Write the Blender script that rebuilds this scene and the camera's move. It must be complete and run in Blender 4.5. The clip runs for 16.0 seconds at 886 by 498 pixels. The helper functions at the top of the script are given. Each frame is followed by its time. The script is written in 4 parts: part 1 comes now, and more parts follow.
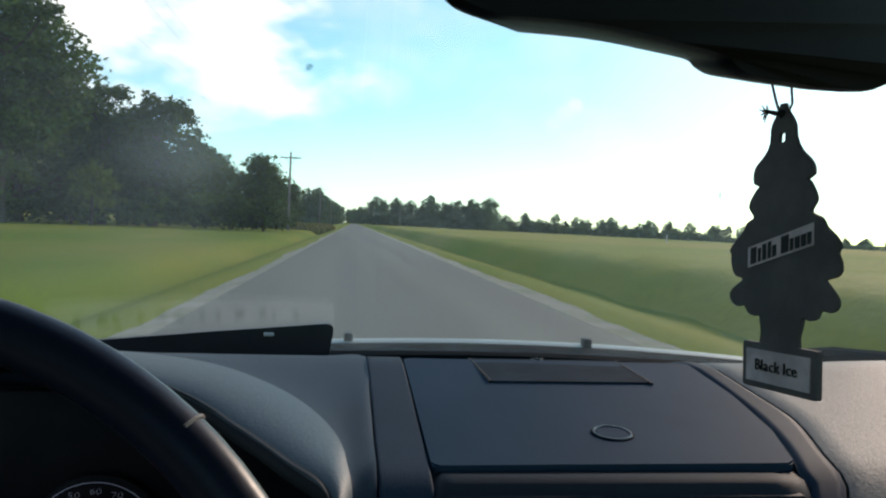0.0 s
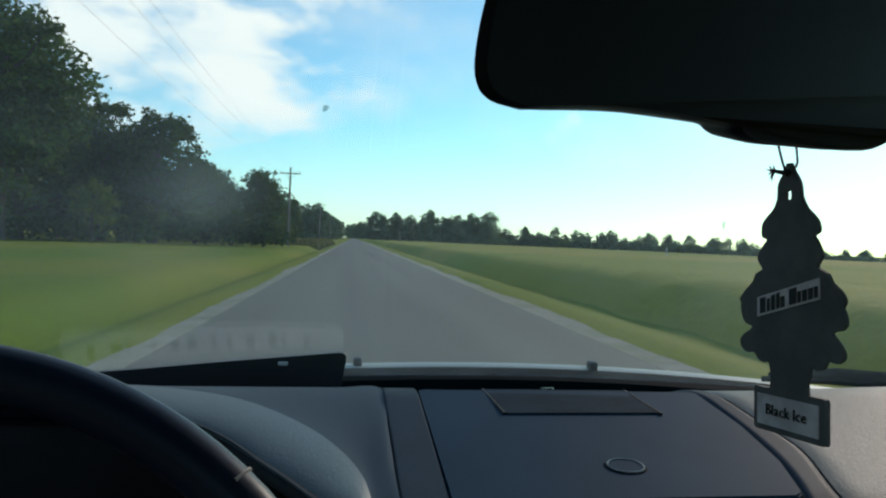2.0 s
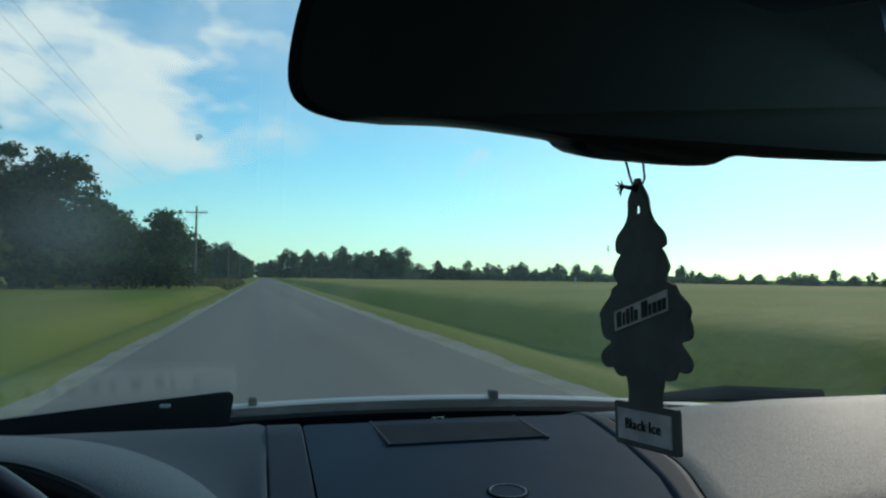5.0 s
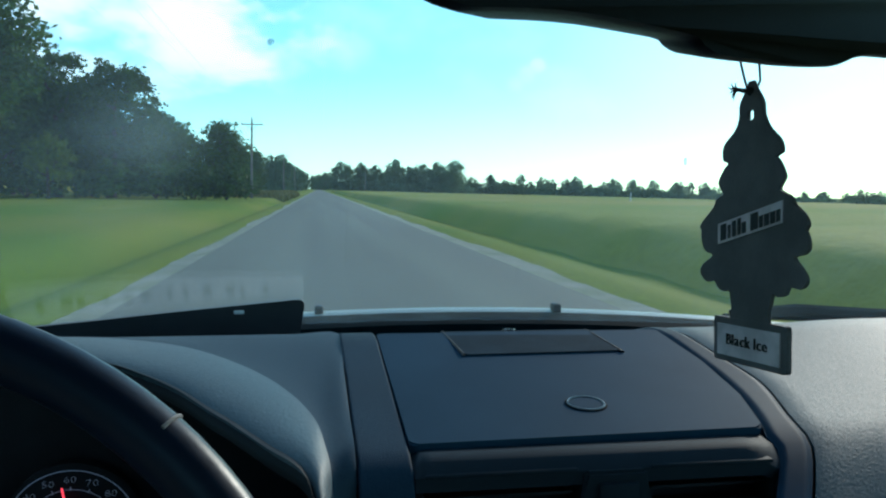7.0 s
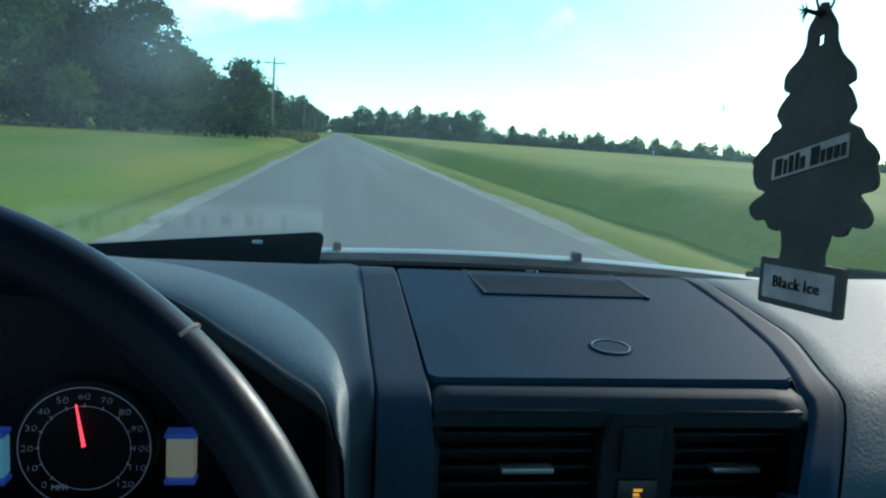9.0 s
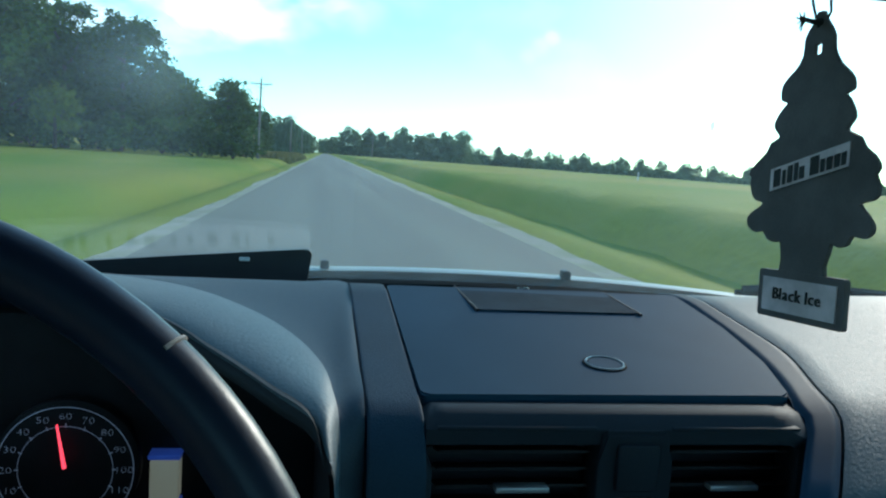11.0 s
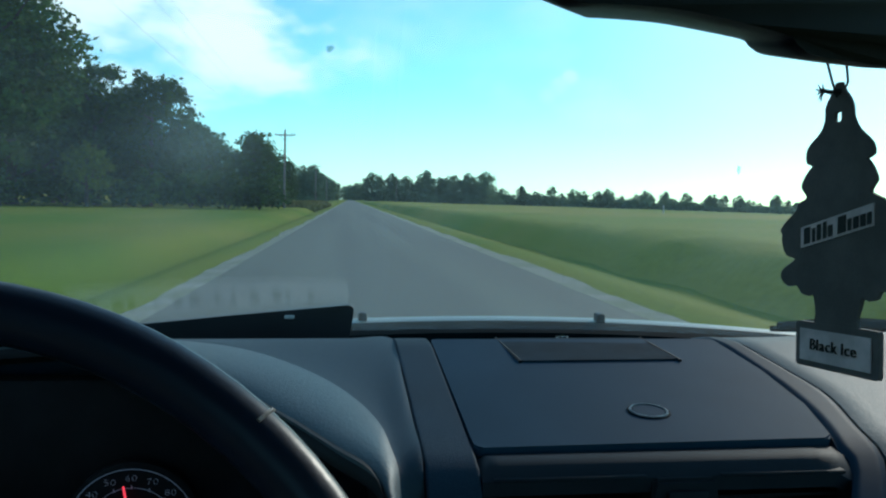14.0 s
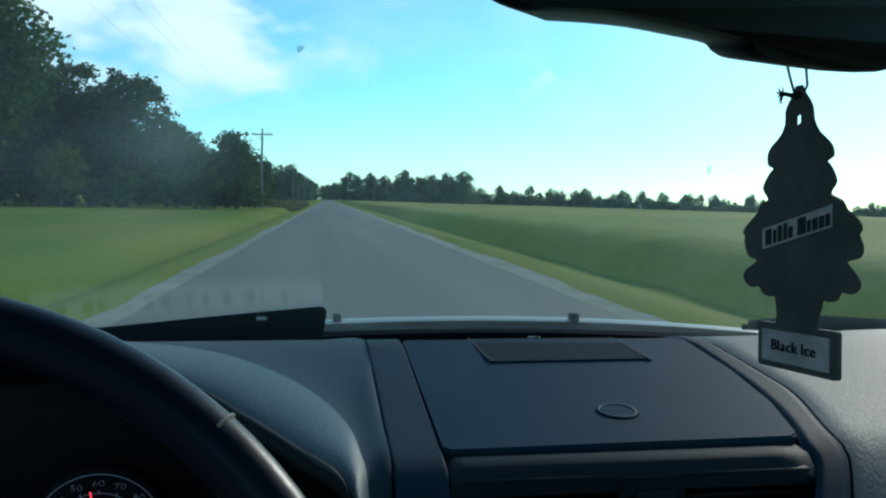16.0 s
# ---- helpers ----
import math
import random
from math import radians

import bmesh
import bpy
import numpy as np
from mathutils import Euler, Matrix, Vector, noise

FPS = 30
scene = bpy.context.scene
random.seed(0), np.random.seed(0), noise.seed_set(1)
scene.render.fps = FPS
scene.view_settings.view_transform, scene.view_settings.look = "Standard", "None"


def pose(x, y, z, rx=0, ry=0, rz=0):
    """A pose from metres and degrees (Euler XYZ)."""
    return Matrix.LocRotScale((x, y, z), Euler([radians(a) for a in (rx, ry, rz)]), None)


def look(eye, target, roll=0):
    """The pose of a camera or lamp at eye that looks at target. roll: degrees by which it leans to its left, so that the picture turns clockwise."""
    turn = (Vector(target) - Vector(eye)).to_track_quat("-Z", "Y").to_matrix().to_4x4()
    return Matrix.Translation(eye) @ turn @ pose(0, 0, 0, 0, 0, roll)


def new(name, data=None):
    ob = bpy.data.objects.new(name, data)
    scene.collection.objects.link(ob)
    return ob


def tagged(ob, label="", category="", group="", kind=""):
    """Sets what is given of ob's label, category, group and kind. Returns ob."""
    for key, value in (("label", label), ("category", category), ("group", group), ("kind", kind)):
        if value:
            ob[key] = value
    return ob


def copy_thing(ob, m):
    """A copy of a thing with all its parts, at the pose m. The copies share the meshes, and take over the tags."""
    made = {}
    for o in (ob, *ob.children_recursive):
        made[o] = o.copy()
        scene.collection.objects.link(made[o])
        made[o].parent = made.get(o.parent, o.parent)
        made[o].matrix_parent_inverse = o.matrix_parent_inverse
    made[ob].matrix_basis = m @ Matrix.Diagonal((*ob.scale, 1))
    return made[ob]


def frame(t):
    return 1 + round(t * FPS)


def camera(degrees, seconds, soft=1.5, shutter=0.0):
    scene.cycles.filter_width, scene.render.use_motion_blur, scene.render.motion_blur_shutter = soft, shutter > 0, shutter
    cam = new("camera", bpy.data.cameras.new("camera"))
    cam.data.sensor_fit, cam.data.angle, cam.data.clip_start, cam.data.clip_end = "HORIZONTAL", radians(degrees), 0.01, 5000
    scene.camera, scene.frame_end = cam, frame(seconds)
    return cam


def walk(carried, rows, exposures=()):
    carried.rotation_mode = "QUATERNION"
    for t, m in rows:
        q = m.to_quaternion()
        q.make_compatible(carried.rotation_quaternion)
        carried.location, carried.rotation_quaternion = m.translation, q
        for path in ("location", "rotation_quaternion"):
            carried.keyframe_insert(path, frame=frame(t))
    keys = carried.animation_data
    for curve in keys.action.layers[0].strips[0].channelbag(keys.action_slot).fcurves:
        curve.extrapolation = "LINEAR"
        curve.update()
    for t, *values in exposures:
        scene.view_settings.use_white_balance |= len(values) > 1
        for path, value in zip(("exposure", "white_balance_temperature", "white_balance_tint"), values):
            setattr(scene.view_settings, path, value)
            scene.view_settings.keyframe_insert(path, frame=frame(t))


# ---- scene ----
# camera and its path: held by hand between the front seats of a car
cam = camera(60.0, 16.0, soft=2.2)
PATH = [
    (0, (-0.1596, -0.4144, 1.0672), (0.0981, 1.5683, 1.0153), 2.31),
    (0.5, (-0.1559, -0.4206, 1.0722), (0.0459, 1.5638, 0.9260), 1.34),
    (1, (-0.1606, -0.4220, 1.0683), (0.0058, 1.5645, 0.9063), 2.02),
    (1.5, (-0.1760, -0.4335, 1.0839), (0.0290, 1.5544, 1.0070), 1.99),
    (2, (-0.1741, -0.4310, 1.0846), (0.0827, 1.5524, 1.0699), 1.90),
    (2.5, (-0.1799, -0.4198, 1.0708), (0.1180, 1.5578, 1.0514), 4.24),
    (3, (-0.1554, -0.4171, 1.0708), (0.1947, 1.5520, 1.0777), 2.39),
    (5.5, (-0.1462, -0.4284, 1.0802), (0.3352, 1.5111, 1.1628), 0.26),
    (6, (-0.1451, -0.4020, 1.0672), (0.2633, 1.5491, 0.9044), -0.23),
    (6.5, (-0.1587, -0.4145, 1.0780), (0.1960, 1.5501, 0.9584), 0.33),
    (7, (-0.1624, -0.4119, 1.0764), (0.1825, 1.5528, 0.9318), 0.80),
    (7.5, (-0.1691, -0.4034, 1.0658), (0.1464, 1.5644, 0.8971), 3.02),
    (8, (-0.1622, -0.4003, 1.0634), (0.1314, 1.5694, 0.8791), 2.67),
    (8.5, (-0.1571, -0.3993, 1.0633), (0.1483, 1.5647, 0.8407), 2.64),
    (9, (-0.1661, -0.3948, 1.0634), (0.1399, 1.5620, 0.7852), 3.57),
    (11.3, (-0.1687, -0.3878, 1.0584), (0.1763, 1.5698, 0.8380), 3.45),
    (11.5, (-0.1731, -0.3924, 1.0668), (0.1777, 1.5597, 0.8094), 2.59),
    (12, (-0.1616, -0.4013, 1.0648), (0.1804, 1.5622, 0.8988), 0.88),
    (12.5, (-0.1786, -0.4013, 1.0646), (0.1490, 1.5650, 0.9020), 1.96),
    (13, (-0.1839, -0.4091, 1.0685), (0.1121, 1.5652, 0.9478), 2.13),
    (13.5, (-0.1876, -0.4072, 1.0668), (0.0797, 1.5716, 0.9536), 2.10),
    (14, (-0.1836, -0.4097, 1.0716), (0.0836, 1.5689, 0.9544), 1.20),
    (14.5, (-0.1846, -0.4076, 1.0663), (0.0929, 1.5711, 0.9779), 2.92),
    (15, (-0.1845, -0.4096, 1.0684), (0.1092, 1.5673, 0.9932), 3.02),
    (15.5, (-0.1725, -0.4139, 1.0739), (0.1471, 1.5593, 1.0077), 1.57),
    (16, (-0.1776, -0.4097, 1.0729), (0.1449, 1.5606, 0.9554), 1.11),
]
EXPO = [
    (0.0, 0.5, 7700, 26), (0.5, 0.2, 7700, 26), (1.0, 0.42, 7550, 24), (1.5, 0.3, 7350, 21), (2.0, 0.12, 7150, 18), (2.5, 0.02, 7100, 18), (3.0, -0.06, 7050, 17),
    (5.5, -0.22, 6450, 9), (6.0, 0.13, 6200, 7), (6.5, 0.45, 6100, 6), (7.0, 0.58, 6100, 6), (7.5, 0.56, 6100, 6), (8.0, 0.58, 6060, 6), (8.5, 0.66, 6060, 6), (9.0, 0.86, 6100, 6),
    (11.5, 1.00, 6100, 6), (12.0, 0.86, 6100, 6), (12.5, 0.68, 6100, 6), (13.0, 0.50, 6100, 6), (13.5, 0.38, 6100, 6), (14.0, 0.30, 6100, 6), (15.0, 0.24, 6120, 6), (16.0, 0.18, 6120, 6),
]
# how the car stands on the road: a little turned and nose-down
CAR = pose(0, 0, 0, -0.2, 0, 0.7)
walk(cam, [(t, CAR @ look(eye, target, roll)) for t, eye, target, roll in PATH], EXPO)

# ---- world and sun ----
SUN_AZ, SUN_EL = 44.0, 21.0


def node(nt, kind, loc=(0, 0), **props):
    n = nt.nodes.new(kind)
    for key, value in props.items():
        n.inputs[key].default_value = value
    return n


def math_node(nt, op, a, b=None, clamp=False):
    n = nt.nodes.new("ShaderNodeMath")
    n.operation, n.use_clamp = op, clamp
    for i, v in enumerate((a, b)):
        if v is None:
            continue
        if isinstance(v, (int, float)):
            n.inputs[i].default_value = v
        else:
            nt.links.new(v, n.inputs[i])
    return n.outputs[0]


def ramp(nt, fac, lo, hi):
    n = nt.nodes.new("ShaderNodeMapRange")
    n.interpolation_type = "SMOOTHSTEP"
    n.inputs["From Min"].default_value, n.inputs["From Max"].default_value = lo, hi
    nt.links.new(fac, n.inputs["Value"])
    return n.outputs["Result"]


def heading(az, el):
    a, e = radians(az), radians(el)
    return (math.sin(a) * math.cos(e), math.cos(a) * math.cos(e), math.sin(e))


def make_world():
    w = bpy.data.worlds.new("sky")
    scene.world = w
    w.use_nodes = True
    nt = w.node_tree
    nt.nodes.clear()
    out = nt.nodes.new("ShaderNodeOutputWorld")
    bg = nt.nodes.new("ShaderNodeBackground")
    sky = nt.nodes.new("ShaderNodeTexSky")
    sky.sky_type, sky.sun_disc = "NISHITA", False
    sky.sun_elevation, sky.sun_rotation = radians(SUN_EL), radians(SUN_AZ)
    sky.air_density, sky.dust_density, sky.ozone_density = 1.0, 0.25, 1.6
    co = nt.nodes.new("ShaderNodeTexCoord")
    norm = nt.nodes.new("ShaderNodeVectorMath")
    norm.operation = "NORMALIZE"
    nt.links.new(co.outputs["Generated"], norm.inputs[0])
    way = norm.outputs[0]

    def near(az, el, lo, hi):
        d = nt.nodes.new("ShaderNodeVectorMath")
        d.operation = "DOT_PRODUCT"
        d.inputs[1].default_value = heading(az, el)
        nt.links.new(way, d.inputs[0])
        return ramp(nt, d.outputs["Value"], math.cos(radians(lo)), math.cos(radians(hi)))

    stretch = nt.nodes.new("ShaderNodeMapping")
    stretch.inputs["Scale"].default_value = (1.0, 1.0, 2.2)
    nt.links.new(way, stretch.inputs["Vector"])
    puff = node(nt, "ShaderNodeTexNoise", Scale=5.5, Detail=7.0, Roughness=0.58)
    wisp = node(nt, "ShaderNodeTexNoise", Scale=2.3, Detail=6.0, Roughness=0.6)
    nt.links.new(stretch.outputs[0], puff.inputs["Vector"])
    nt.links.new(stretch.outputs[0], wisp.inputs["Vector"])
    puffs = ramp(nt, puff.outputs["Fac"], 0.40, 0.62)
    wisps = ramp(nt, wisp.outputs["Fac"], 0.42, 0.75)
    # a bank of cumulus ahead, haze round the sun, thin wisps elsewhere
    bank = math_node(nt, "MULTIPLY", near(-7.0, 15.0, 13.0, 4.0), puffs)
    bank2 = math_node(nt, "MULTIPLY", near(-20.0, 18.0, 17.0, 5.0), math_node(nt, "MULTIPLY", puffs, 0.95))
    streak = math_node(nt, "MULTIPLY", math_node(nt, "MAXIMUM", math_node(nt, "MAXIMUM", near(14.4, 7.85, 0.75, 0.1), near(15.2, 8.5, 0.8, 0.1)), near(16.0, 9.15, 0.75, 0.1)), math_node(nt, "ADD", math_node(nt, "MULTIPLY", puffs, 0.35), 0.15))
    haze = math_node(nt, "MULTIPLY", near(SUN_AZ, SUN_EL, 33.0, 4.0), 0.42)
    thin = math_node(nt, "MULTIPLY", wisps, 0.40)
    split = nt.nodes.new("ShaderNodeSeparateXYZ")
    nt.links.new(way, split.inputs[0])
    low = math_node(nt, "MULTIPLY", math_node(nt, "SUBTRACT", 1.0, ramp(nt, split.outputs["Z"], 0.0, 0.16)), 0.30)
    thin = math_node(nt, "MAXIMUM", thin, low)
    cloud = math_node(nt, "MAXIMUM", math_node(nt, "MAXIMUM", bank, bank2), math_node(nt, "MAXIMUM", math_node(nt, "ADD", haze, math_node(nt, "MULTIPLY", thin, haze)), math_node(nt, "ADD", thin, streak)), clamp=True)
    tint = nt.nodes.new("ShaderNodeMix")
    tint.data_type = "RGBA"
    tint.inputs["B"].default_value = CLOUD
    boost = nt.nodes.new("ShaderNodeVectorMath")
    boost.operation = "MULTIPLY"
    boost.inputs[1].default_value = SKY_TINT
    nt.links.new(sky.outputs["Color"], boost.inputs[0])
    nt.links.new(boost.outputs[0], tint.inputs["A"])
    nt.links.new(cloud, tint.inputs["Factor"])
    nt.links.new(tint.outputs["Result"], bg.inputs["Color"])
    bg.inputs["Strength"].default_value = SKY_STRENGTH
    nt.links.new(bg.outputs[0], out.inputs["Surface"])


CLOUD = (7.0, 8.5, 8.8, 1.0)
SKY_TINT = (0.60, 1.22, 1.36)
SKY_STRENGTH = 0.125
make_world()
sun = new("sun", bpy.data.lights.new("sun", "SUN"))
sun.data.energy, sun.data.angle, sun.data.color = 1.7, radians(7.0), (1.0, 0.92, 0.79)
sun.matrix_world = look(Vector(heading(SUN_AZ, SUN_EL)) * 50, (0, 0, 0))

# ---- materials ----


def material(name, base, rough=0.6, metal=0.0, grain=60.0, patch=2.0, vary=0.15, bump=0.15, bump_size=0.004, second=None, island=0.0, spec=0.5, coord="Object", per_object=0.0, coat=0.0, through_light=0.0, along=1.0):
    """A procedural surface with variation at two scales and fine relief."""
    m = bpy.data.materials.new(name)
    m.use_nodes = True
    nt = m.node_tree
    p = nt.nodes["Principled BSDF"]
    co = nt.nodes.new("ShaderNodeTexCoord")
    fine = node(nt, "ShaderNodeTexNoise", Scale=grain, Detail=4.0, Roughness=0.6)
    broad = node(nt, "ShaderNodeTexNoise", Scale=patch, Detail=3.0, Roughness=0.55)
    lengthen = nt.nodes.new("ShaderNodeMapping")
    lengthen.inputs["Scale"].default_value = (1.0, along, 1.0)
    nt.links.new(co.outputs[coord], lengthen.inputs["Vector"])
    nt.links.new(co.outputs[coord], fine.inputs["Vector"])
    nt.links.new(lengthen.outputs[0], broad.inputs["Vector"])
    second = second or tuple(c * 0.7 for c in base)
    mix = nt.nodes.new("ShaderNodeMix")
    mix.data_type = "RGBA"
    mix.inputs["A"].default_value, mix.inputs["B"].default_value = (*second, 1), (*base, 1)
    nt.links.new(ramp(nt, broad.outputs["Fac"], 0.35, 0.65), mix.inputs["Factor"])
    value = math_node(nt, "ADD", math_node(nt, "MULTIPLY", fine.outputs["Fac"], 2 * vary), 1.0 - vary)
    if island:
        geo = nt.nodes.new("ShaderNodeNewGeometry")
        value = math_node(nt, "MULTIPLY", value, math_node(nt, "ADD", math_node(nt, "MULTIPLY", geo.outputs["Random Per Island"], 2 * island), 1.0 - island))
    if per_object:
        info = nt.nodes.new("ShaderNodeObjectInfo")
        value = math_node(nt, "MULTIPLY", value, math_node(nt, "ADD", math_node(nt, "MULTIPLY", info.outputs["Random"], 2 * per_object), 1.0 - per_object))
    scale = nt.nodes.new("ShaderNodeVectorMath")
    scale.operation = "SCALE"
    nt.links.new(mix.outputs["Result"], scale.inputs[0])
    nt.links.new(value, scale.inputs["Scale"])
    nt.links.new(scale.outputs[0], p.inputs["Base Color"])
    nt.links.new(math_node(nt, "ADD", math_node(nt, "MULTIPLY", fine.outputs["Fac"], 0.2), rough - 0.1, clamp=True), p.inputs["Roughness"])
    p.inputs["Metallic"].default_value, p.inputs["Specular IOR Level"].default_value = metal, spec
    p.inputs["Coat Weight"].default_value = coat
    if bump:
        b = node(nt, "ShaderNodeBump", Strength=bump, Distance=bump_size)
        nt.links.new(fine.outputs["Fac"], b.inputs["Height"])
        nt.links.new(b.outputs[0], p.inputs["Normal"])
    if through_light:
        glow = nt.nodes.new("ShaderNodeBsdfTranslucent")
        nt.links.new(scale.outputs[0], glow.inputs["Color"])
        both = nt.nodes.new("ShaderNodeMixShader")
        both.inputs["Fac"].default_value = through_light
        nt.links.new(p.outputs[0], both.inputs[1])
        nt.links.new(glow.outputs[0], both.inputs[2])
        nt.links.new(both.outputs[0], nt.nodes["Material Output"].inputs["Surface"])
    return m


def glowing(name, color, strength):
    m = bpy.data.materials.new(name)
    m.use_nodes = True
    p = m.node_tree.nodes["Principled BSDF"]
    p.inputs["Base Color"].default_value = (*color, 1)
    p.inputs["Emission Color"].default_value, p.inputs["Emission Strength"].default_value = (*color, 1), strength
    return m


def glass(name, tint, gloss, smear_haze=None):
    m = bpy.data.materials.new(name)
    m.use_nodes = True
    nt = m.node_tree
    nt.nodes.clear()
    out = nt.nodes.new("ShaderNodeOutputMaterial")
    clear = node(nt, "ShaderNodeBsdfTransparent", Color=(*tint, 1))
    shine = node(nt, "ShaderNodeBsdfGlossy", Roughness=0.02)
    mix = nt.nodes.new("ShaderNodeMixShader")
    mix.inputs["Fac"].default_value = gloss
    dust = node(nt, "ShaderNodeBsdfTranslucent", Color=(0.62, 0.78, 0.80, 1))
    co = nt.nodes.new("ShaderNodeTexCoord")
    film = node(nt, "ShaderNodeTexNoise", Scale=5.0, Detail=3.0)
    nt.links.new(co.outputs["Object"], film.inputs["Vector"])
    dirty = nt.nodes.new("ShaderNodeMixShader")
    amount = math_node(nt, "MULTIPLY", math_node(nt, "ADD", ramp(nt, film.outputs["Fac"], 0.3, 0.75), 0.6), DUST)
    if smear_haze:
        # a soft round patch of bluish haze put into the smeared glass
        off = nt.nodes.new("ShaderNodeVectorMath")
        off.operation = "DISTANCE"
        off.inputs[1].default_value = smear_haze[0]
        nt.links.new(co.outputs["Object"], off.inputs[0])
        patch = math_node(nt, "SUBTRACT", 1.0, ramp(nt, off.outputs["Value"], 0.0, smear_haze[1]))
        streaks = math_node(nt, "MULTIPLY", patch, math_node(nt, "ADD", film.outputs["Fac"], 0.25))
        amount = math_node(nt, "ADD", amount, math_node(nt, "MULTIPLY", streaks, smear_haze[2]))
    nt.links.new(amount, dirty.inputs["Fac"])
    nt.links.new(clear.outputs[0], dirty.inputs[1])
    nt.links.new(dust.outputs[0], dirty.inputs[2])
    nt.links.new(dirty.outputs[0], mix.inputs[1])
    nt.links.new(shine.outputs[0], mix.inputs[2])
    nt.links.new(mix.outputs[0], out.inputs["Surface"])
    return m


DUST = 0.023
M = {}
M["dash"] = material("dash_vinyl", (0.019, 0.041, 0.065), 0.66, grain=900, patch=6, vary=0.2, bump=0.5, bump_size=0.0008, second=(0.016, 0.033, 0.051), spec=0.10)
M["lid"] = material("lid_plastic", (0.020, 0.052, 0.085), 0.68, grain=1400, patch=8, vary=0.15, bump=0.25, bump_size=0.0004, second=(0.017, 0.046, 0.076), spec=0.05)
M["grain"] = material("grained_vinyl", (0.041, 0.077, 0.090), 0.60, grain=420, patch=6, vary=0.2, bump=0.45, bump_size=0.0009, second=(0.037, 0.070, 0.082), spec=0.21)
M["stack"] = material("stack_plastic", (0.021, 0.028, 0.036), 0.62, grain=700, patch=9, vary=0.15, bump=0.2, bump_size=0.0004, second=(0.018, 0.024, 0.031), spec=0.06)
M["ring"] = material("button_rim_glint", (0.13, 0.16, 0.18), 0.32, grain=700, patch=20, vary=0.1, bump=0.0)
M["brow"] = material("brow_highlight_vinyl", (0.058, 0.086, 0.098), 0.52, grain=420, patch=6, vary=0.2, bump=0.5, bump_size=0.0011, second=(0.054, 0.080, 0.091), spec=0.5)
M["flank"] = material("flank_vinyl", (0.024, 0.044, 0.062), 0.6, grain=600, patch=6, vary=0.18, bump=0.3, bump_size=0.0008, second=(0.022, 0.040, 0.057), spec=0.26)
M["trim"] = material("satin_trim", (0.011, 0.036, 0.065), 0.62, spec=0.06, grain=700, patch=10, vary=0.12, bump=0.1, bump_size=0.0003)
M["black"] = material("black_plastic", (0.020, 0.020, 0.022), 0.5, grain=500, patch=12, vary=0.2, bump=0.15, bump_size=0.0004)
M["cowl"] = material("cowl_plastic", (0.005, 0.013, 0.015), 0.85, grain=300, patch=9, vary=0.25, bump=0.2, bump_size=0.0006, spec=0.04)
M["shell"] = material("mirror_plastic", (0.013, 0.013, 0.015), 0.55, grain=700, patch=12, vary=0.2, bump=0.12, bump_size=0.0004, spec=0.14)
M["vent"] = material("vent_plastic", (0.020, 0.021, 0.024), 0.6, grain=500, patch=12, vary=0.2, bump=0.1, bump_size=0.0004, spec=0.12)
M["mesh"] = material("grille_cloth", (0.016, 0.034, 0.050), 0.85, spec=0.05, grain=1500, patch=20, vary=0.3, bump=0.6, bump_size=0.0008)
M["leather"] = material("wheel_leather", (0.005, 0.012, 0.030), 0.40, spec=0.34, grain=500, patch=9, vary=0.15, bump=0.15, bump_size=0.0004)
M["stitch"] = material("seam_thread", (0.22, 0.2, 0.19), 0.7, grain=900, patch=30)
M["chrome"] = material("satin_chrome", (0.55, 0.56, 0.58), 0.28, metal=1.0, grain=300, patch=20, vary=0.06, bump=0.02)
M["handle"] = material("satin_handle", (0.34, 0.35, 0.37), 0.38, metal=0.5, grain=300, patch=20, vary=0.1, bump=0.02)
M["fresh"] = material("scented_card", (0.13, 0.11, 0.11), 0.85, grain=900, patch=40, vary=0.25, bump=0.3, bump_size=0.0004)
M["white_card"] = material("white_print", (0.72, 0.57, 0.58), 0.8, grain=900, patch=60, vary=0.08, bump=0.1, bump_size=0.0003)
M["ink"] = material("black_ink", (0.02, 0.02, 0.02), 0.8, grain=900, patch=60)
M["string"] = material("dark_string", (0.02, 0.02, 0.02), 0.9, grain=2000, patch=90)
M["mirror"] = material("mirror_glass", (0.09, 0.10, 0.115), 0.14, metal=1.0, grain=20, patch=8, vary=0.05, bump=0)
M["paint"] = material("silver_paint", (0.33, 0.35, 0.30), 0.5, grain=500, patch=3, vary=0.04, bump=0.02, coat=0.1, second=(0.29, 0.31, 0.28))
M["rubber"] = material("rubber", (0.014, 0.014, 0.015), 0.85, spec=0.1, grain=200, patch=8)
M["lining"] = material("headliner", (0.28, 0.27, 0.25), 0.95, grain=600, patch=6, bump=0.3, bump_size=0.001)
M["carpet"] = material("cabin_carpet", (0.03, 0.03, 0.032), 0.95, grain=500, patch=6, bump=0.4, bump_size=0.002)
M["dial"] = material("dial_face", (0.012, 0.012, 0.014), 0.6, grain=300, patch=20, spec=0.15)
M["figures"] = glowing("dial_figures", (0.36, 0.44, 0.58), 0.05)
M["needle"] = glowing("dial_needle", (1.0, 0.06, 0.10), 0.9)
M["lcd_blue"] = glowing("lcd_blue", (0.04, 0.10, 0.50), 0.10)
M["lcd"] = glowing("lcd_pale", (0.30, 0.31, 0.24), 0.16)
M["lcd_teal"] = glowing("lcd_teal", (0.10, 0.30, 0.42), 0.2)
M["amber"] = glowing("amber_mark", (1.0, 0.45, 0.05), 0.3)
M["paper"] = material("paper", (0.75, 0.75, 0.72), 0.85, grain=120, patch=14, vary=0.06, bump=0.05)
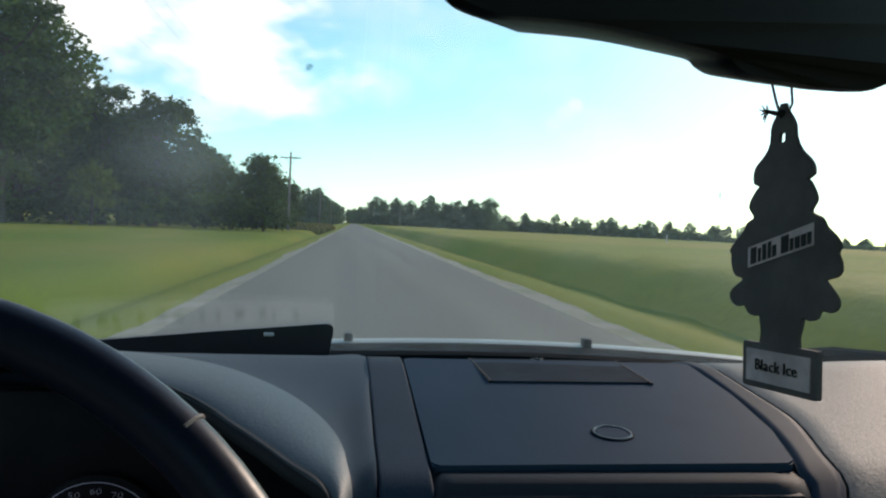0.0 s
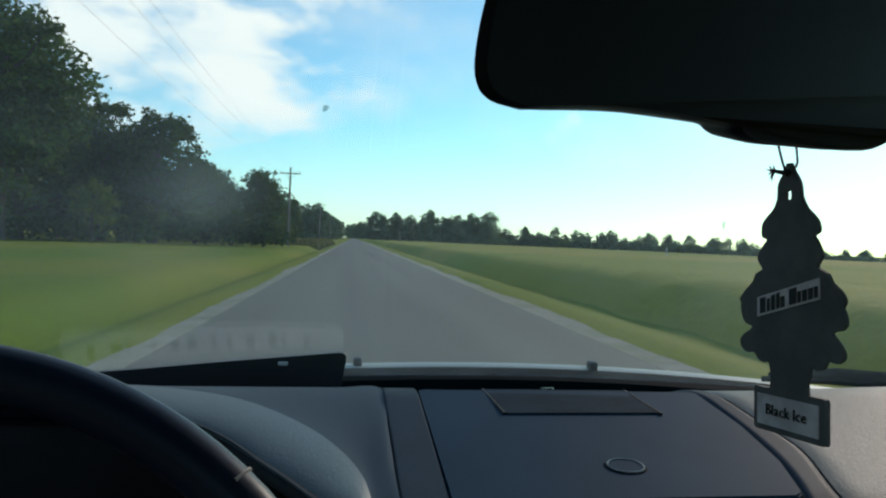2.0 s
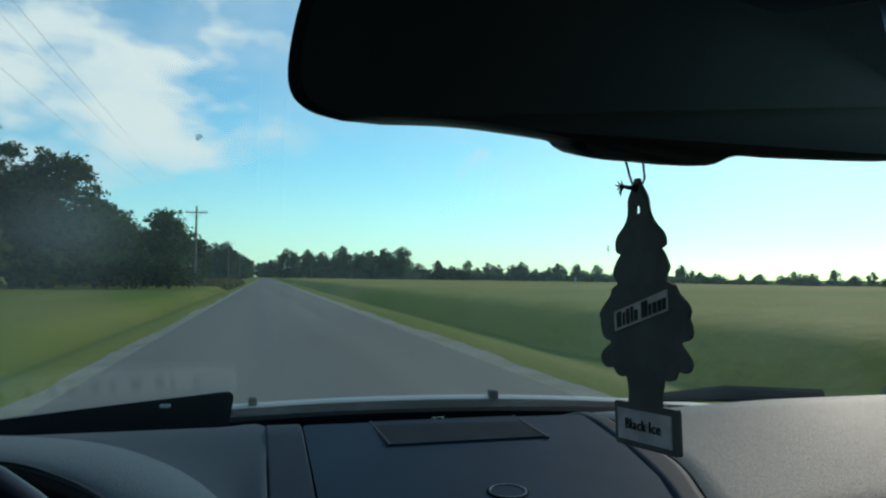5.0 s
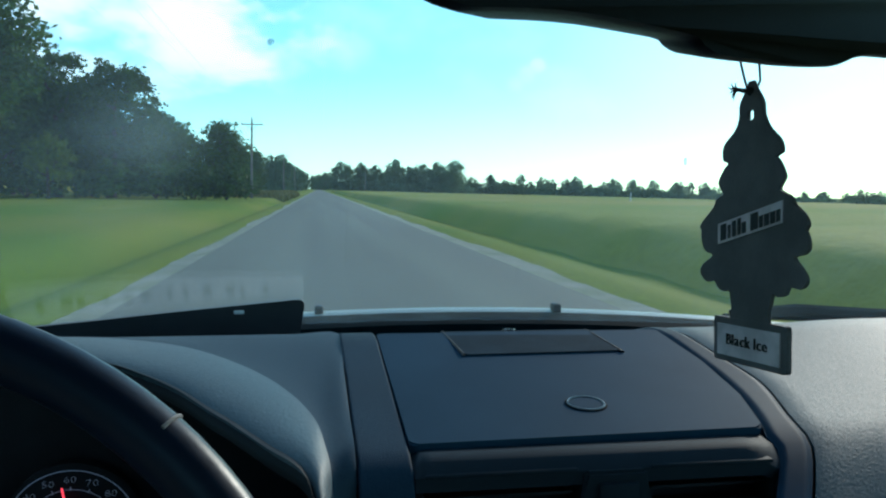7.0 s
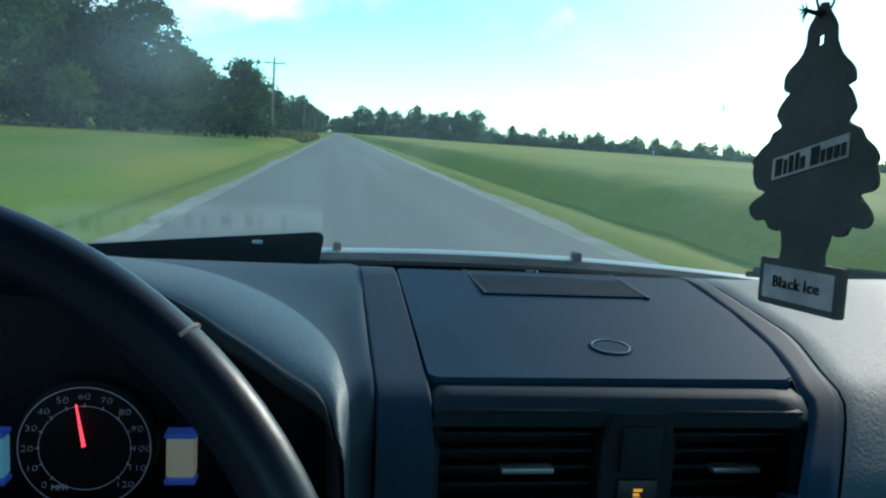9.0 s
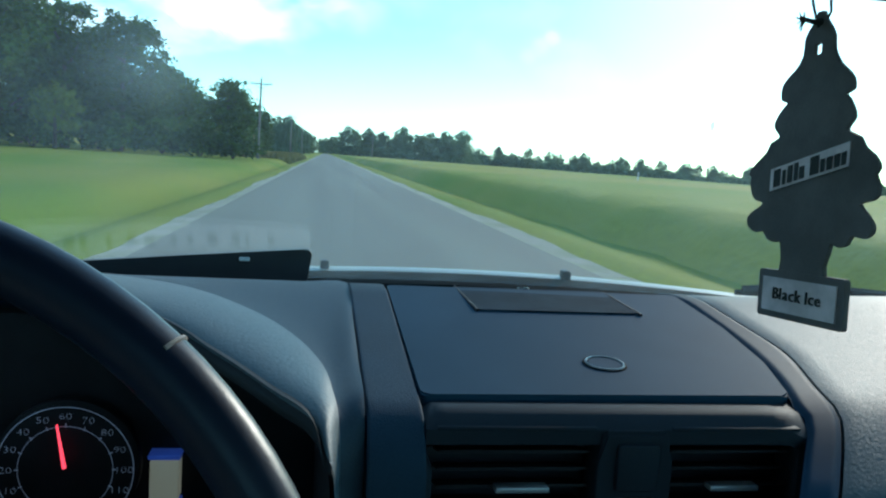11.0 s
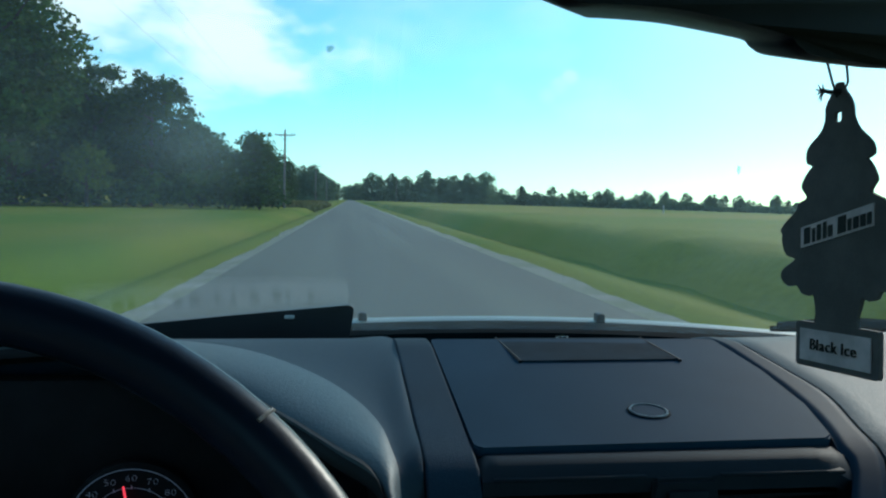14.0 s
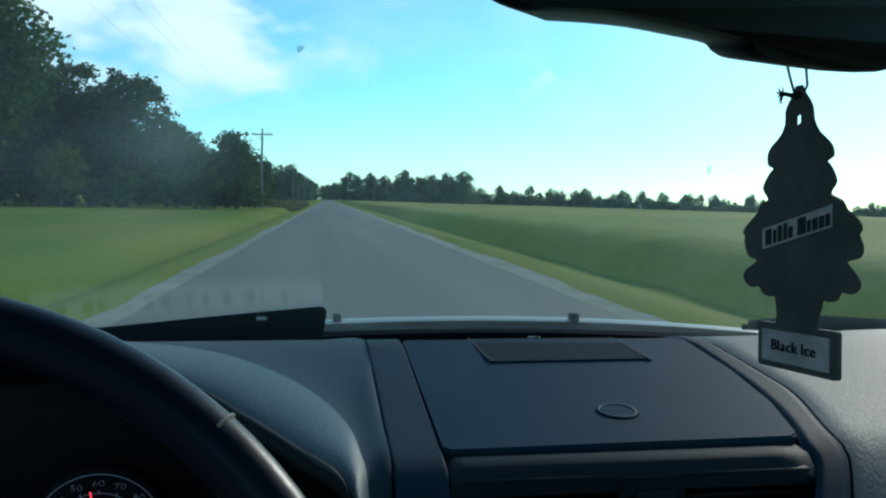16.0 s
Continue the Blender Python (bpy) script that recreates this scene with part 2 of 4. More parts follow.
M["screen"] = glass("windshield_glass", (0.97, 0.985, 0.98), 0.05, smear_haze=((-0.345, 0.860, 1.245), 0.085, 0.05))

M["smudge"] = glass("dried_smudge", (0.70, 0.76, 0.74), 0.0)
M["asphalt"] = material("asphalt", (0.146, 0.142, 0.110), 0.85, grain=55, patch=0.9, along=0.03, vary=0.28, bump=0.5, bump_size=0.01, second=(0.114, 0.110, 0.088))
M["gravel"] = material("shoulder_gravel", (0.29, 0.272, 0.215), 0.95, grain=40, patch=1.3, vary=0.45, bump=0.8, bump_size=0.02, second=(0.22, 0.22, 0.14))
M["lawn"] = material("meadow", (0.120, 0.180, 0.014), 0.95, grain=9, patch=0.16, along=0.3, vary=0.3, bump=0.5, bump_size=0.04, second=(0.21, 0.21, 0.028), spec=0.1)
M["crop"] = material("crop_leaf", (0.176, 0.220, 0.020), 0.9, grain=5, patch=0.035, vary=0.3, bump=0.6, bump_size=0.06, second=(0.32, 0.26, 0.050), spec=0.1)
M["dry"] = material("dry_grass_blade", (0.34, 0.26, 0.11), 0.9, grain=3, patch=0.3, vary=0.2, bump=0, second=(0.22, 0.19, 0.07), island=0.3, spec=0.1)
M["leaf"] = material("broad_leaf", (0.072, 0.128, 0.030), 0.65, through_light=0.4, grain=0.9, patch=0.25, vary=0.25, bump=0, second=(0.048, 0.092, 0.026), island=0.4, spec=0.3, per_object=0.2)
M["leaf_hazed"] = material("haze_tinted_leaf", (0.120, 0.175, 0.100), 0.7, through_light=0.45, grain=0.5, patch=0.12, vary=0.3, bump=0, second=(0.090, 0.138, 0.080), island=0.35, spec=0.2, per_object=0.3)
M["leaf_light"] = material("young_leaf", (0.13, 0.20, 0.035), 0.65, through_light=0.4, grain=0.9, patch=0.5, vary=0.2, bump=0, island=0.35, spec=0.3)
M["bark"] = material("bark", (0.085, 0.07, 0.055), 0.95, grain=14, patch=1.2, vary=0.35, bump=0.8, bump_size=0.03)
M["timber"] = material("weathered_timber", (0.24, 0.21, 0.18), 0.9, grain=18, patch=0.8, vary=0.3, bump=0.5, bump_size=0.01)
M["ceramic"] = material("insulator_ceramic", (0.35, 0.36, 0.36), 0.4, grain=30, patch=3)
M["wire"] = material("aluminium_wire", (0.10, 0.10, 0.10), 0.6, metal=0.5, grain=30, patch=1, bump=0)
M["white_paint"] = material("white_paint", (0.72, 0.72, 0.70), 0.6, grain=20, patch=1.5, vary=0.08)
M["siding"] = material("siding", (0.42, 0.36, 0.32), 0.8, grain=8, patch=0.6, vary=0.15)
M["roofing"] = material("roof_shingle", (0.16, 0.15, 0.15), 0.9, grain=6, patch=0.5, vary=0.25)
M["tin"] = material("corrugated_tin", (0.45, 0.47, 0.48), 0.45, metal=0.6, grain=6, patch=0.4, vary=0.15)
M["pane"] = material("dark_window", (0.03, 0.035, 0.04), 0.15, grain=10, patch=2, vary=0.1, bump=0)

# ---- helpers of the place ----
ORIGIN = {}
STANDS = {"on": Matrix.Identity(4)}


def thing(name, loc, label, category, group="", kind=""):
    ob = tagged(new(name), label, category, group, kind)
    ob.empty_display_size = 0.1
    ob.matrix_basis = STANDS["on"] @ Matrix.Translation(loc)
    ORIGIN[ob.name] = Vector(loc)
    return ob


def part(name, bm, mat, parent=None, label="", smooth=True, normals=True):
    """Links a bmesh, built in the place's own coordinates, as one mesh under its thing."""
    if normals:
        bmesh.ops.recalc_face_normals(bm, faces=bm.faces)
    off = ORIGIN[parent.name] if parent else Vector((0, 0, 0))
    me = bpy.data.meshes.new(name)
    if off.length:
        bm.transform(Matrix.Translation(-off))
    bm.to_mesh(me)
    bm.free()
    me.materials.append(mat)
    if smooth:
        me.polygons.foreach_set("use_smooth", [True] * len(me.polygons))
        me.set_sharp_from_angle(angle=radians(38))
    ob = new(name, me)
    if parent:
        ob.parent = parent
        ORIGIN[ob.name] = off
    if label:
        ob["label"] = label
    return ob


def solo(name, bm, mat, label, category, group="", kind="", smooth=True):
    ob = tagged(part(name, bm, mat, smooth=smooth), label, category, group, kind)
    ob.matrix_basis = STANDS["on"]
    ORIGIN[ob.name] = Vector((0, 0, 0))
    return ob


def box(bm, lo, hi, bevel=0.0, segs=2, m=None):
    c, s = (Vector(lo) + Vector(hi)) / 2, Vector(hi) - Vector(lo)
    made = bmesh.ops.create_cube(bm, size=1.0)["verts"]
    for v in made:
        v.co = Vector((v.co.x * s.x, v.co.y * s.y, v.co.z * s.z)) + c
    if bevel:
        edges = list({e for v in made for e in v.link_edges})
        made = list({v for f in bmesh.ops.bevel(bm, geom=edges, offset=bevel, segments=segs, profile=0.5, affect="EDGES")["faces"] for v in f.verts} | {v for v in made if v.is_valid})
    if m is not None:
        bmesh.ops.transform(bm, matrix=m, verts=[v for v in made if v.is_valid])
    return bm


def tube(bm, points, radii, sides=8, caps=True, closed=False):
    pts = [Vector(p) for p in points]
    rad = radii if isinstance(radii, (list, tuple)) else [radii] * len(pts)
    rings, up = [], None
    for i, p in enumerate(pts):
        a, b = pts[i - 1] if (i or closed) else p, pts[(i + 1) % len(pts)] if (i + 1 < len(pts) or closed) else p
        d = (b - a).normalized()
        if up is None:
            up = d.orthogonal().normalized()
        up = (up - d * up.dot(d)).normalized()
        side = d.cross(up)
        rings.append([bm.verts.new(p + rad[i] * (math.cos(2 * math.pi * k / sides) * up + math.sin(2 * math.pi * k / sides) * side)) for k in range(sides)])
    for i in range(len(rings) - (0 if closed else 1)):
        r, s = rings[i], rings[(i + 1) % len(rings)]
        for k in range(sides):
            bm.faces.new((r[k], r[(k + 1) % sides], s[(k + 1) % sides], s[k]))
    if caps and not closed:
        bm.faces.new(rings[0][::-1])
        bm.faces.new(rings[-1])
    return bm


def sheet(bm, us, vs, place, thick=0.0, down=(0, 0, -1)):
    """A surface place(u, v) over a grid, closed below when a thickness is given."""
    top = [[bm.verts.new(place(u, v)) for v in vs] for u in us]
    n, k = len(us), len(vs)
    for i in range(n - 1):
        for j in range(k - 1):
            bm.faces.new((top[i][j], top[i + 1][j], top[i + 1][j + 1], top[i][j + 1]))
    if thick:
        low = [[bm.verts.new(v.co + Vector(down) * thick) for v in r] for r in top]
        for i in range(n - 1):
            for j in range(k - 1):
                bm.faces.new((low[i][j + 1], low[i + 1][j + 1], low[i + 1][j], low[i][j]))
        rim = [(i, 0) for i in range(n)] + [(n - 1, j) for j in range(1, k)] + [(i, k - 1) for i in range(n - 2, -1, -1)] + [(0, j) for j in range(k - 2, 0, -1)]
        for a, b in zip(rim, rim[1:] + rim[:1]):
            bm.faces.new((top[a[0]][a[1]], low[a[0]][a[1]], low[b[0]][b[1]], top[b[0]][b[1]]))
    return bm


def prism(bm, outline, lift, depth):
    """A closed outline of points (lists of two numbers), lifted by lift(x, y) to its upper face and given a depth vector."""
    top = [bm.verts.new(lift(*p)) for p in outline]
    low = [bm.verts.new(v.co + Vector(depth)) for v in top]
    bm.faces.new(top)
    bm.faces.new(low[::-1])
    for i in range(len(top)):
        j = (i + 1) % len(top)
        bm.faces.new((top[i], low[i], low[j], top[j]))
    return bm


def rounded(points, radius, segs=5):
    """The outline with its corners rounded."""
    out = []
    for i, p in enumerate(points):
        p, a, b = Vector(p), Vector(points[i - 1]), Vector(points[(i + 1) % len(points)])
        r = min(radius, (a - p).length * 0.45, (b - p).length * 0.45)
        s, e = p + (a - p).normalized() * r, p + (b - p).normalized() * r
        for k in range(segs + 1):
            t = k / segs
            out.append(tuple((1 - t) ** 2 * s + 2 * t * (1 - t) * p + t * t * e))
    return out


def lettering(name, text, size, m, mat, parent, depth=0.0003, base=False, thin=0.0):
    cu = bpy.data.curves.new(name, "FONT")
    cu.body, cu.size, cu.extrude, cu.align_x, cu.align_y = text, size, depth, "CENTER", "BOTTOM_BASELINE" if base else "CENTER"
    cu.resolution_u, cu.offset = 2, -thin
    tmp = bpy.data.objects.new(name, cu)
    me = bpy.data.meshes.new_from_object(tmp)
    bpy.data.objects.remove(tmp)
    me.transform(Matrix.Translation(-ORIGIN[parent.name]) @ m)
    me.materials.clear()
    me.materials.append(mat)
    ob = new(name, me)
    ob.parent = parent
    return ob


def span(a, b, n):
    return [a + (b - a) * i / n for i in range(n + 1)]


def smooth01(x):
    x = min(1.0, max(0.0, x))
    return x * x * (3 - 2 * x)

# ---- ground, road, fields ----
GZ = -0.12
ROAD_L, ROAD_R = -2.15, 3.0
rng = random.Random(7)


def land(x, y):
    """Height of the ground: level by the road, a shallow ditch on either side, gentle swells further off."""
    h = GZ
    for edge, deep, wide in ((ROAD_L - 2.4, 0.58, 0.95), (ROAD_R + 2.6, 0.30, 1.1)):
        h -= deep * math.exp(-(((x - edge) / wide) ** 2))
    d = max(0.0, max(ROAD_L - 5 - x, x - ROAD_R - 5))
    h += smooth01(d / 60) * 0.35 * math.sin(x * 0.021 + 1.0) * math.sin(y * 0.013 + 0.4)
    h -= 0.026 * max(0.0, min(x, 420.0) - 22.0) * smooth01((x - 22.0) / 60)
    out = max(ROAD_L - x, x - ROAD_R)
    if out < 1.1:
        h = GZ - 0.07 + (h - GZ + 0.07) * smooth01((out - 0.15) / 0.95)
    return h


def stretched(lo, hi, near, n):
    """Grid steps, fine about zero and ever wider away from it."""
    a = math.asinh(lo / near)
    b = math.asinh(hi / near)
    return [near * math.sinh(a + (b - a) * i / n) for i in range(n + 1)]


bm = bmesh.new()
xs = sorted(set([round(v, 3) for v in stretched(-3500, 3500, 4.0, 150)] + [ROAD_L - k for k in (0.1, 0.3, 0.5, 0.7, 0.9, 1.1, 1.4, 1.7, 2.0, 2.4, 2.8, 3.3)] + [ROAD_R + k for k in (0.1, 0.3, 0.5, 0.7, 0.9, 1.1, 1.4, 1.7, 2.0, 2.4, 2.8, 3.3)]))
sheet(bm, xs, stretched(-3000, 4500, 12.0, 150), lambda x, y: (x, y, land(x, y)))
solo("ground", bm, M["lawn"], "mown green and yellowish roadside grassland under evening light", "grass", kind="structure")

bm = bmesh.new()
sheet(bm, span(ROAD_L, ROAD_R, 12), stretched(-900, 2500, 20.0, 90), lambda x, y: (x, y, GZ + 0.05 * (1 - ((x - 0.42) / 2.6) ** 2) - 0.02 + 0.004 * noise.noise((x * 0.8, y * 0.3, 0))), thick=0.1)
solo("road", bm, M["asphalt"], "narrow grey asphalt country road without markings", "road", kind="structure")

for name, edge, side in (("shoulder_west", ROAD_L, -1), ("shoulder_east", ROAD_R, 1)):
    bm = bmesh.new()

    def shoulder(k, y):
        """Loose gravel that thins out into the grass along a wandering line."""
        w = (0.36 if side < 0 else 0.46) + 0.13 * noise.noise((side, y * 0.22, 0.5)) + 0.06 * noise.noise((side, y * 0.9, 3.5))
        x = edge + side * k * w
        return (x, y, (GZ - 0.035) * (1 - k) + (land(x, y) + 0.008) * k + 0.03 * k * (1 - k) + 0.012 * noise.noise((x * 5, y * 3, 2)) * k)

    sheet(bm, span(0, 1, 5), stretched(-300, 900, 6.0, 700), shoulder, thick=0.06)
    solo(name, bm, M["gravel"], "pale worn gravel edge along the asphalt", "road shoulder", kind="structure")


def field(name, x0, x1, y0, y1, top, label, taper):
    """Standing crop: a canopy with a broken surface and a sloping edge towards the road."""
    bm = bmesh.new()
    xs = [x0 + (x1 - x0) * (i / 70) ** 2.2 for i in range(71)] if x1 > x0 else [x0 + (x1 - x0) * (i / 50) ** 1.8 for i in range(51)]
    ys = [y for y in stretched(-200, 900, 14.0, 260) if y0 <= y <= y1]

    def place(x, y):
        d = abs(x - x0) + 0.5 * noise.noise((x * 0.3, y * 0.35, 5))
        ends = smooth01(min(y - y0, y1 - y) / 6)
        lift = smooth01(d / taper) * ends
        rough = 0.10 * noise.noise((x * 1.3, y * 0.9, 1)) + 0.07 * noise.noise((x * 4, y * 3, 3))
        return (x, y, land(x, y) - 0.08 + lift * (top + 0.08 + rough * min(1, 30 / (abs(y) + 10) + 0.3)))

    sheet(bm, xs, ys, place)
    return solo(name, bm, M["crop"], label, "field", kind="stuff")


field("crop_field", 5.3, 420.0, -190.0, 395.0, 0.58, "wide green crop field turning yellow in low sun", 1.5)
field("crop_field", -14.0, -240.0, 128.0, 330.0, 0.35, "dull green field behind the roadside trees", 3.0)


def blades(name, mat, label, count, where, height, width=0.014, category="grass"):
    """Many bent blades of grass, three to a tuft."""
    verts, faces = [], []
    for _ in range(count):
        x, y = where()
        z = land(x, y) - 0.02
        h = height * rng.uniform(0.5, 1.25)
        for _ in range(4):
            a, lean = rng.uniform(0, 6.283), rng.uniform(0.1, 0.55)
            dx, dy = math.cos(a), math.sin(a)
            w = width * rng.uniform(0.7, 1.4) * (1 + abs(y) / 25)
            ox, oy = x + rng.uniform(-0.08, 0.08), y + rng.uniform(-0.08, 0.08)
            n = len(verts)
            verts += [(ox - dy * w, oy + dx * w, z), (ox + dy * w, oy - dx * w, z), (ox + dx * h * lean * 0.4 + dy * w * 0.7, oy + dy * h * lean * 0.4 - dx * w * 0.7, z + h * 0.6), (ox + dx * h * lean * 0.4 - dy * w * 0.7, oy + dy * h * lean * 0.4 + dx * w * 0.7, z + h * 0.6), (ox + dx * h * lean, oy + dy * h * lean, z + h)]
            faces += [(n, n + 1, n + 2, n + 3), (n + 3, n + 2, n + 4)]
    me = bpy.data.meshes.new(name)
    me.from_pydata(verts, [], faces)
    me.materials.append(mat)
    return tagged(new(name, me), label, category, kind="stuff")


def along(x0, x1, far, near=2.0, power=1.7):
    return lambda: (rng.uniform(x0, x1), near + (far - near) * rng.random() ** power)


blades("tall_grass", M["dry"], "tall tan grass round the foot of the poles", 2600, lambda: (rng.uniform(-10.5, -4.6), rng.uniform(100, 190)), 0.7, 0.02)

# ---- trees ----


def leafy(bm_verts, bm_faces, centre, spread, count, size, r):
    for _ in range(count):
        d = Vector((r.gauss(0, 1), r.gauss(0, 1), r.gauss(0, 1)))
        p = centre + Vector((d.x * spread, d.y * spread, d.z * spread * 0.75)) * 0.55
        a = Vector((r.gauss(0, 1), r.gauss(0, 1), r.gauss(0, 0.7))).normalized()
        b = a.cross(Vector((r.gauss(0, 1), r.gauss(0, 1), r.gauss(0, 1)))).normalized()
        s = size * r.uniform(0.6, 1.3)
        n = len(bm_verts)
        bm_verts += [p - a * s, p - b * s * 0.55 - a * s * 0.1, p + a * s, p + b * s * 0.55 + a * s * 0.1]
        bm_faces.append((n, n + 1, n + 2, n + 3))


def tree(name, seed, height, width, clear, clumps, leaves, leaf, label, mat, loc, group="", lobes=7, category="tree"):
    """A tapered trunk, limbs that fork, and a crown of leaf clumps at the ends of its limbs, with gaps."""
    r = random.Random(seed)
    ob = thing(name, loc, label, category, group)
    base = Vector(loc)
    bm = bmesh.new()
    lean = Vector((r.uniform(-0.03, 0.03), r.uniform(-0.03, 0.03), 0)) * height
    top = base + Vector((0, 0, height * 0.78)) + lean
    trunk_r = height * 0.022 + 0.06
    tube(bm, [base - Vector((0, 0, 0.2)), base + Vector((0, 0, height * 0.03)), base.lerp(top, 0.35), base.lerp(top, 0.7), top], [trunk_r * 1.5, trunk_r * 1.1, trunk_r * 0.85, trunk_r * 0.45, 0.03], 7)
    ends = []
    for i in range(lobes):
        k = (i + 0.5) / lobes
        z0 = clear + (0.74 - clear) * k
        start = base + Vector((0, 0, height * z0)) + lean * z0
        a = i * 2.4 + r.uniform(-0.5, 0.5)
        reach = width * 0.5 * (0.62 + 0.38 * math.sin(math.pi * min(1, 0.25 + k * 0.75))) * r.uniform(0.7, 1.1)
        end = start + Vector((math.cos(a) * reach, math.sin(a) * reach, height * r.uniform(0.10, 0.24)))
        tube(bm, [start, start.lerp(end, 0.5) + Vector((0, 0, -0.03 * height)), end], [trunk_r * 0.42, trunk_r * 0.25, 0.02], 5)
        ends.append((end, reach))
        ends.append((start.lerp(end, 0.55) + Vector((0, 0, 0.03 * height)), reach * 0.8))
    for i in range(3):
        a = i * 2.1 + seed
        low = base + Vector((math.cos(a) * width * 0.22, math.sin(a) * width * 0.22, height * (clear + 0.12)))
        if clear < 0.09:
            ends.append((low, width * 0.3))
    ends.append((top + Vector((0, 0, height * 0.08)), width * 0.3))
    part("trunk", bm, M["bark"], ob, "dark bark", normals=True)
    verts, faces = [], []
    for _ in range(clumps):
        d = Vector((r.gauss(0, 1), r.gauss(0, 1), r.gauss(0, 1))).normalized()
        if r.random() < 0.55:
            c, reach = r.choice(ends)
            d = d * (r.random() ** 0.45)
            c = c + Vector((d.x, d.y, d.z * 0.85)) * (width * 0.20)
        else:
            k = (r.random() ** 0.4) * (1 + 0.42 * noise.noise((d.x * 2.4 + seed, d.y * 2.4, d.z * 2.4)))
            c = base + lean * 0.5 + Vector((d.x * width * 0.43 * k, d.y * width * 0.43 * k, height * (0.5 + clear * 0.4 + d.z * (0.47 - clear * 0.4) * k)))
        far = min(1.0, math.hypot(c.x - base.x, c.y - base.y) / (width * 0.55))
        c.z = max(c.z, base.z + height * clear * 0.8 + 0.3)
        c.z -= max(0.0, c.z - base.z - height * (0.97 - 0.38 * far * far)) * 0.85
        leafy(verts, faces, c - base, width * 0.045 + 0.18, leaves, leaf, r)
    me = bpy.data.meshes.new("crown")
    me.from_pydata(verts, [], faces)
    me.materials.append(mat)
    crown = new("crown", me)
    crown.parent = ob
    return ob


def bush(name, seed, height, width, count, leaf, label, mat, loc, category="bush", group=""):
    r = random.Random(seed)
    ob = thing(name, loc, label, category, group)
    base = Vector(loc)
    bm = bmesh.new()
    for i in range(6):
        a = i * 1.05 + r.uniform(-0.3, 0.3)
        end = base + Vector((math.cos(a) * width * 0.28, math.sin(a) * width * 0.28, height * 0.6))
        tube(bm, [base - Vector((0, 0, 0.1)), base.lerp(end, 0.5) + Vector((0, 0, 0.08 * height)), end], [0.05, 0.035, 0.012], 5)
    part("stem", bm, M["bark"], ob)
    verts, faces = [], []
    for _ in range(count):
        d = Vector((r.gauss(0, 1), r.gauss(0, 1), abs(r.gauss(0, 1)))).normalized() * (r.random() ** 0.3)
        k = 1 + 0.28 * noise.noise((d.x * 2.5 + seed, d.y * 2.5, d.z * 2.5))
        leafy(verts, faces, Vector((d.x * width * 0.5 * k, d.y * width * 0.5 * k, 0.12 * height + d.z * height * 0.85 * k)), width * 0.05 + 0.1, 9, leaf, r)
    me = bpy.data.meshes.new("crown")
    me.from_pydata(verts, [], faces)
    me.materials.append(mat)
    new("crown", me).parent = ob
    return ob


def at_ground(x, y):
    return (x, y, land(x, y))


TREE = "tall leafy dark-green deciduous tree at the lawn's edge"
oak = tree("deciduous_tree", 11, 19.0, 12.5, 0.10, 860, 18, 0.27, TREE, M["leaf"], at_ground(-32.0, 77.0), "roadside wood", 11)
elm = tree("deciduous_tree", 23, 14.0, 9.5, 0.08, 620, 18, 0.25, TREE, M["leaf"], at_ground(-20.5, 81.0), "roadside wood", 9)
ash = tree("deciduous_tree", 31, 11.0, 8.5, 0.05, 460, 17, 0.25, TREE, M["leaf"], at_ground(-13.6, 112.0), "roadside wood", 7)
thin = tree("deciduous_tree", 47, 15.0, 7.0, 0.14, 380, 16, 0.23, TREE, M["leaf"], at_ground(-25.0, 79.0), "roadside wood", 9)
far_tree = tree("deciduous_tree", 5, 11.0, 8.5, 0.0, 260, 11, 0.36, "distant tree in a line of woods, haze put into its leaf colour", M["leaf_hazed"], at_ground(-30.0, 320.0), "distant wood", 12)
far_tall = tree("deciduous_tree", 77, 13.0, 7.0, 0.0, 240, 11, 0.36, "distant tall tree with a ragged crown in the line of woods", M["leaf_hazed"], at_ground(-42.0, 326.0), "distant wood", 13)
far_round = tree("deciduous_tree", 9, 18.0, 12.5, 0.0, 460, 12, 0.36, "distant round-topped tree standing above the tree line", M["leaf_hazed"], at_ground(66.0, 372.0), "distant wood", 7)
far_cone = tree("conifer_tree", 15, 10.5, 4.2, 0.0, 120, 12, 0.34, "distant narrow dark tree in the tree line", M["leaf_hazed"], at_ground(36.0, 372.0), "distant wood", 6)


def stand(source, x, y, scale, turn):
    return copy_thing(source, Matrix.Translation(at_ground(x, y)) @ Matrix.Rotation(turn, 4, "Z") @ Matrix.Diagonal((scale * rng.uniform(0.9, 1.1), scale * rng.uniform(0.9, 1.1), scale, 1)))


# the wood beside the lawn, ending at a hedge by the poles
for x, y, k, s in ((-29, 66, 0, 1.08), (-40, 80, 0, 1.0), (-48, 86, 0, 0.95), (-38, 70, 3, 1.15), (-26, 90, 1, 0.92), (-34, 92, 1, 1.1), (-44, 96, 0, 0.88), (-56, 84, 0, 0.9), (-18.5, 94, 2, 0.92), (-20.5, 114, 2, 1.0), (-27, 118, 2, 1.05), (-15.5, 126, 1, 0.72), (-64, 92, 0, 1.0), (-35, 106, 1, 0.95), (-52, 106, 0, 0.85), (-11.5, 136, 2, 0.72), (-76, 96, 0, 1.0), (-23.5, 86, 3, 0.92), (-88, 104, 1, 1.2)):
    stand((oak, elm, ash, thin)[k], x, y, s, rng.uniform(0, 6.28))
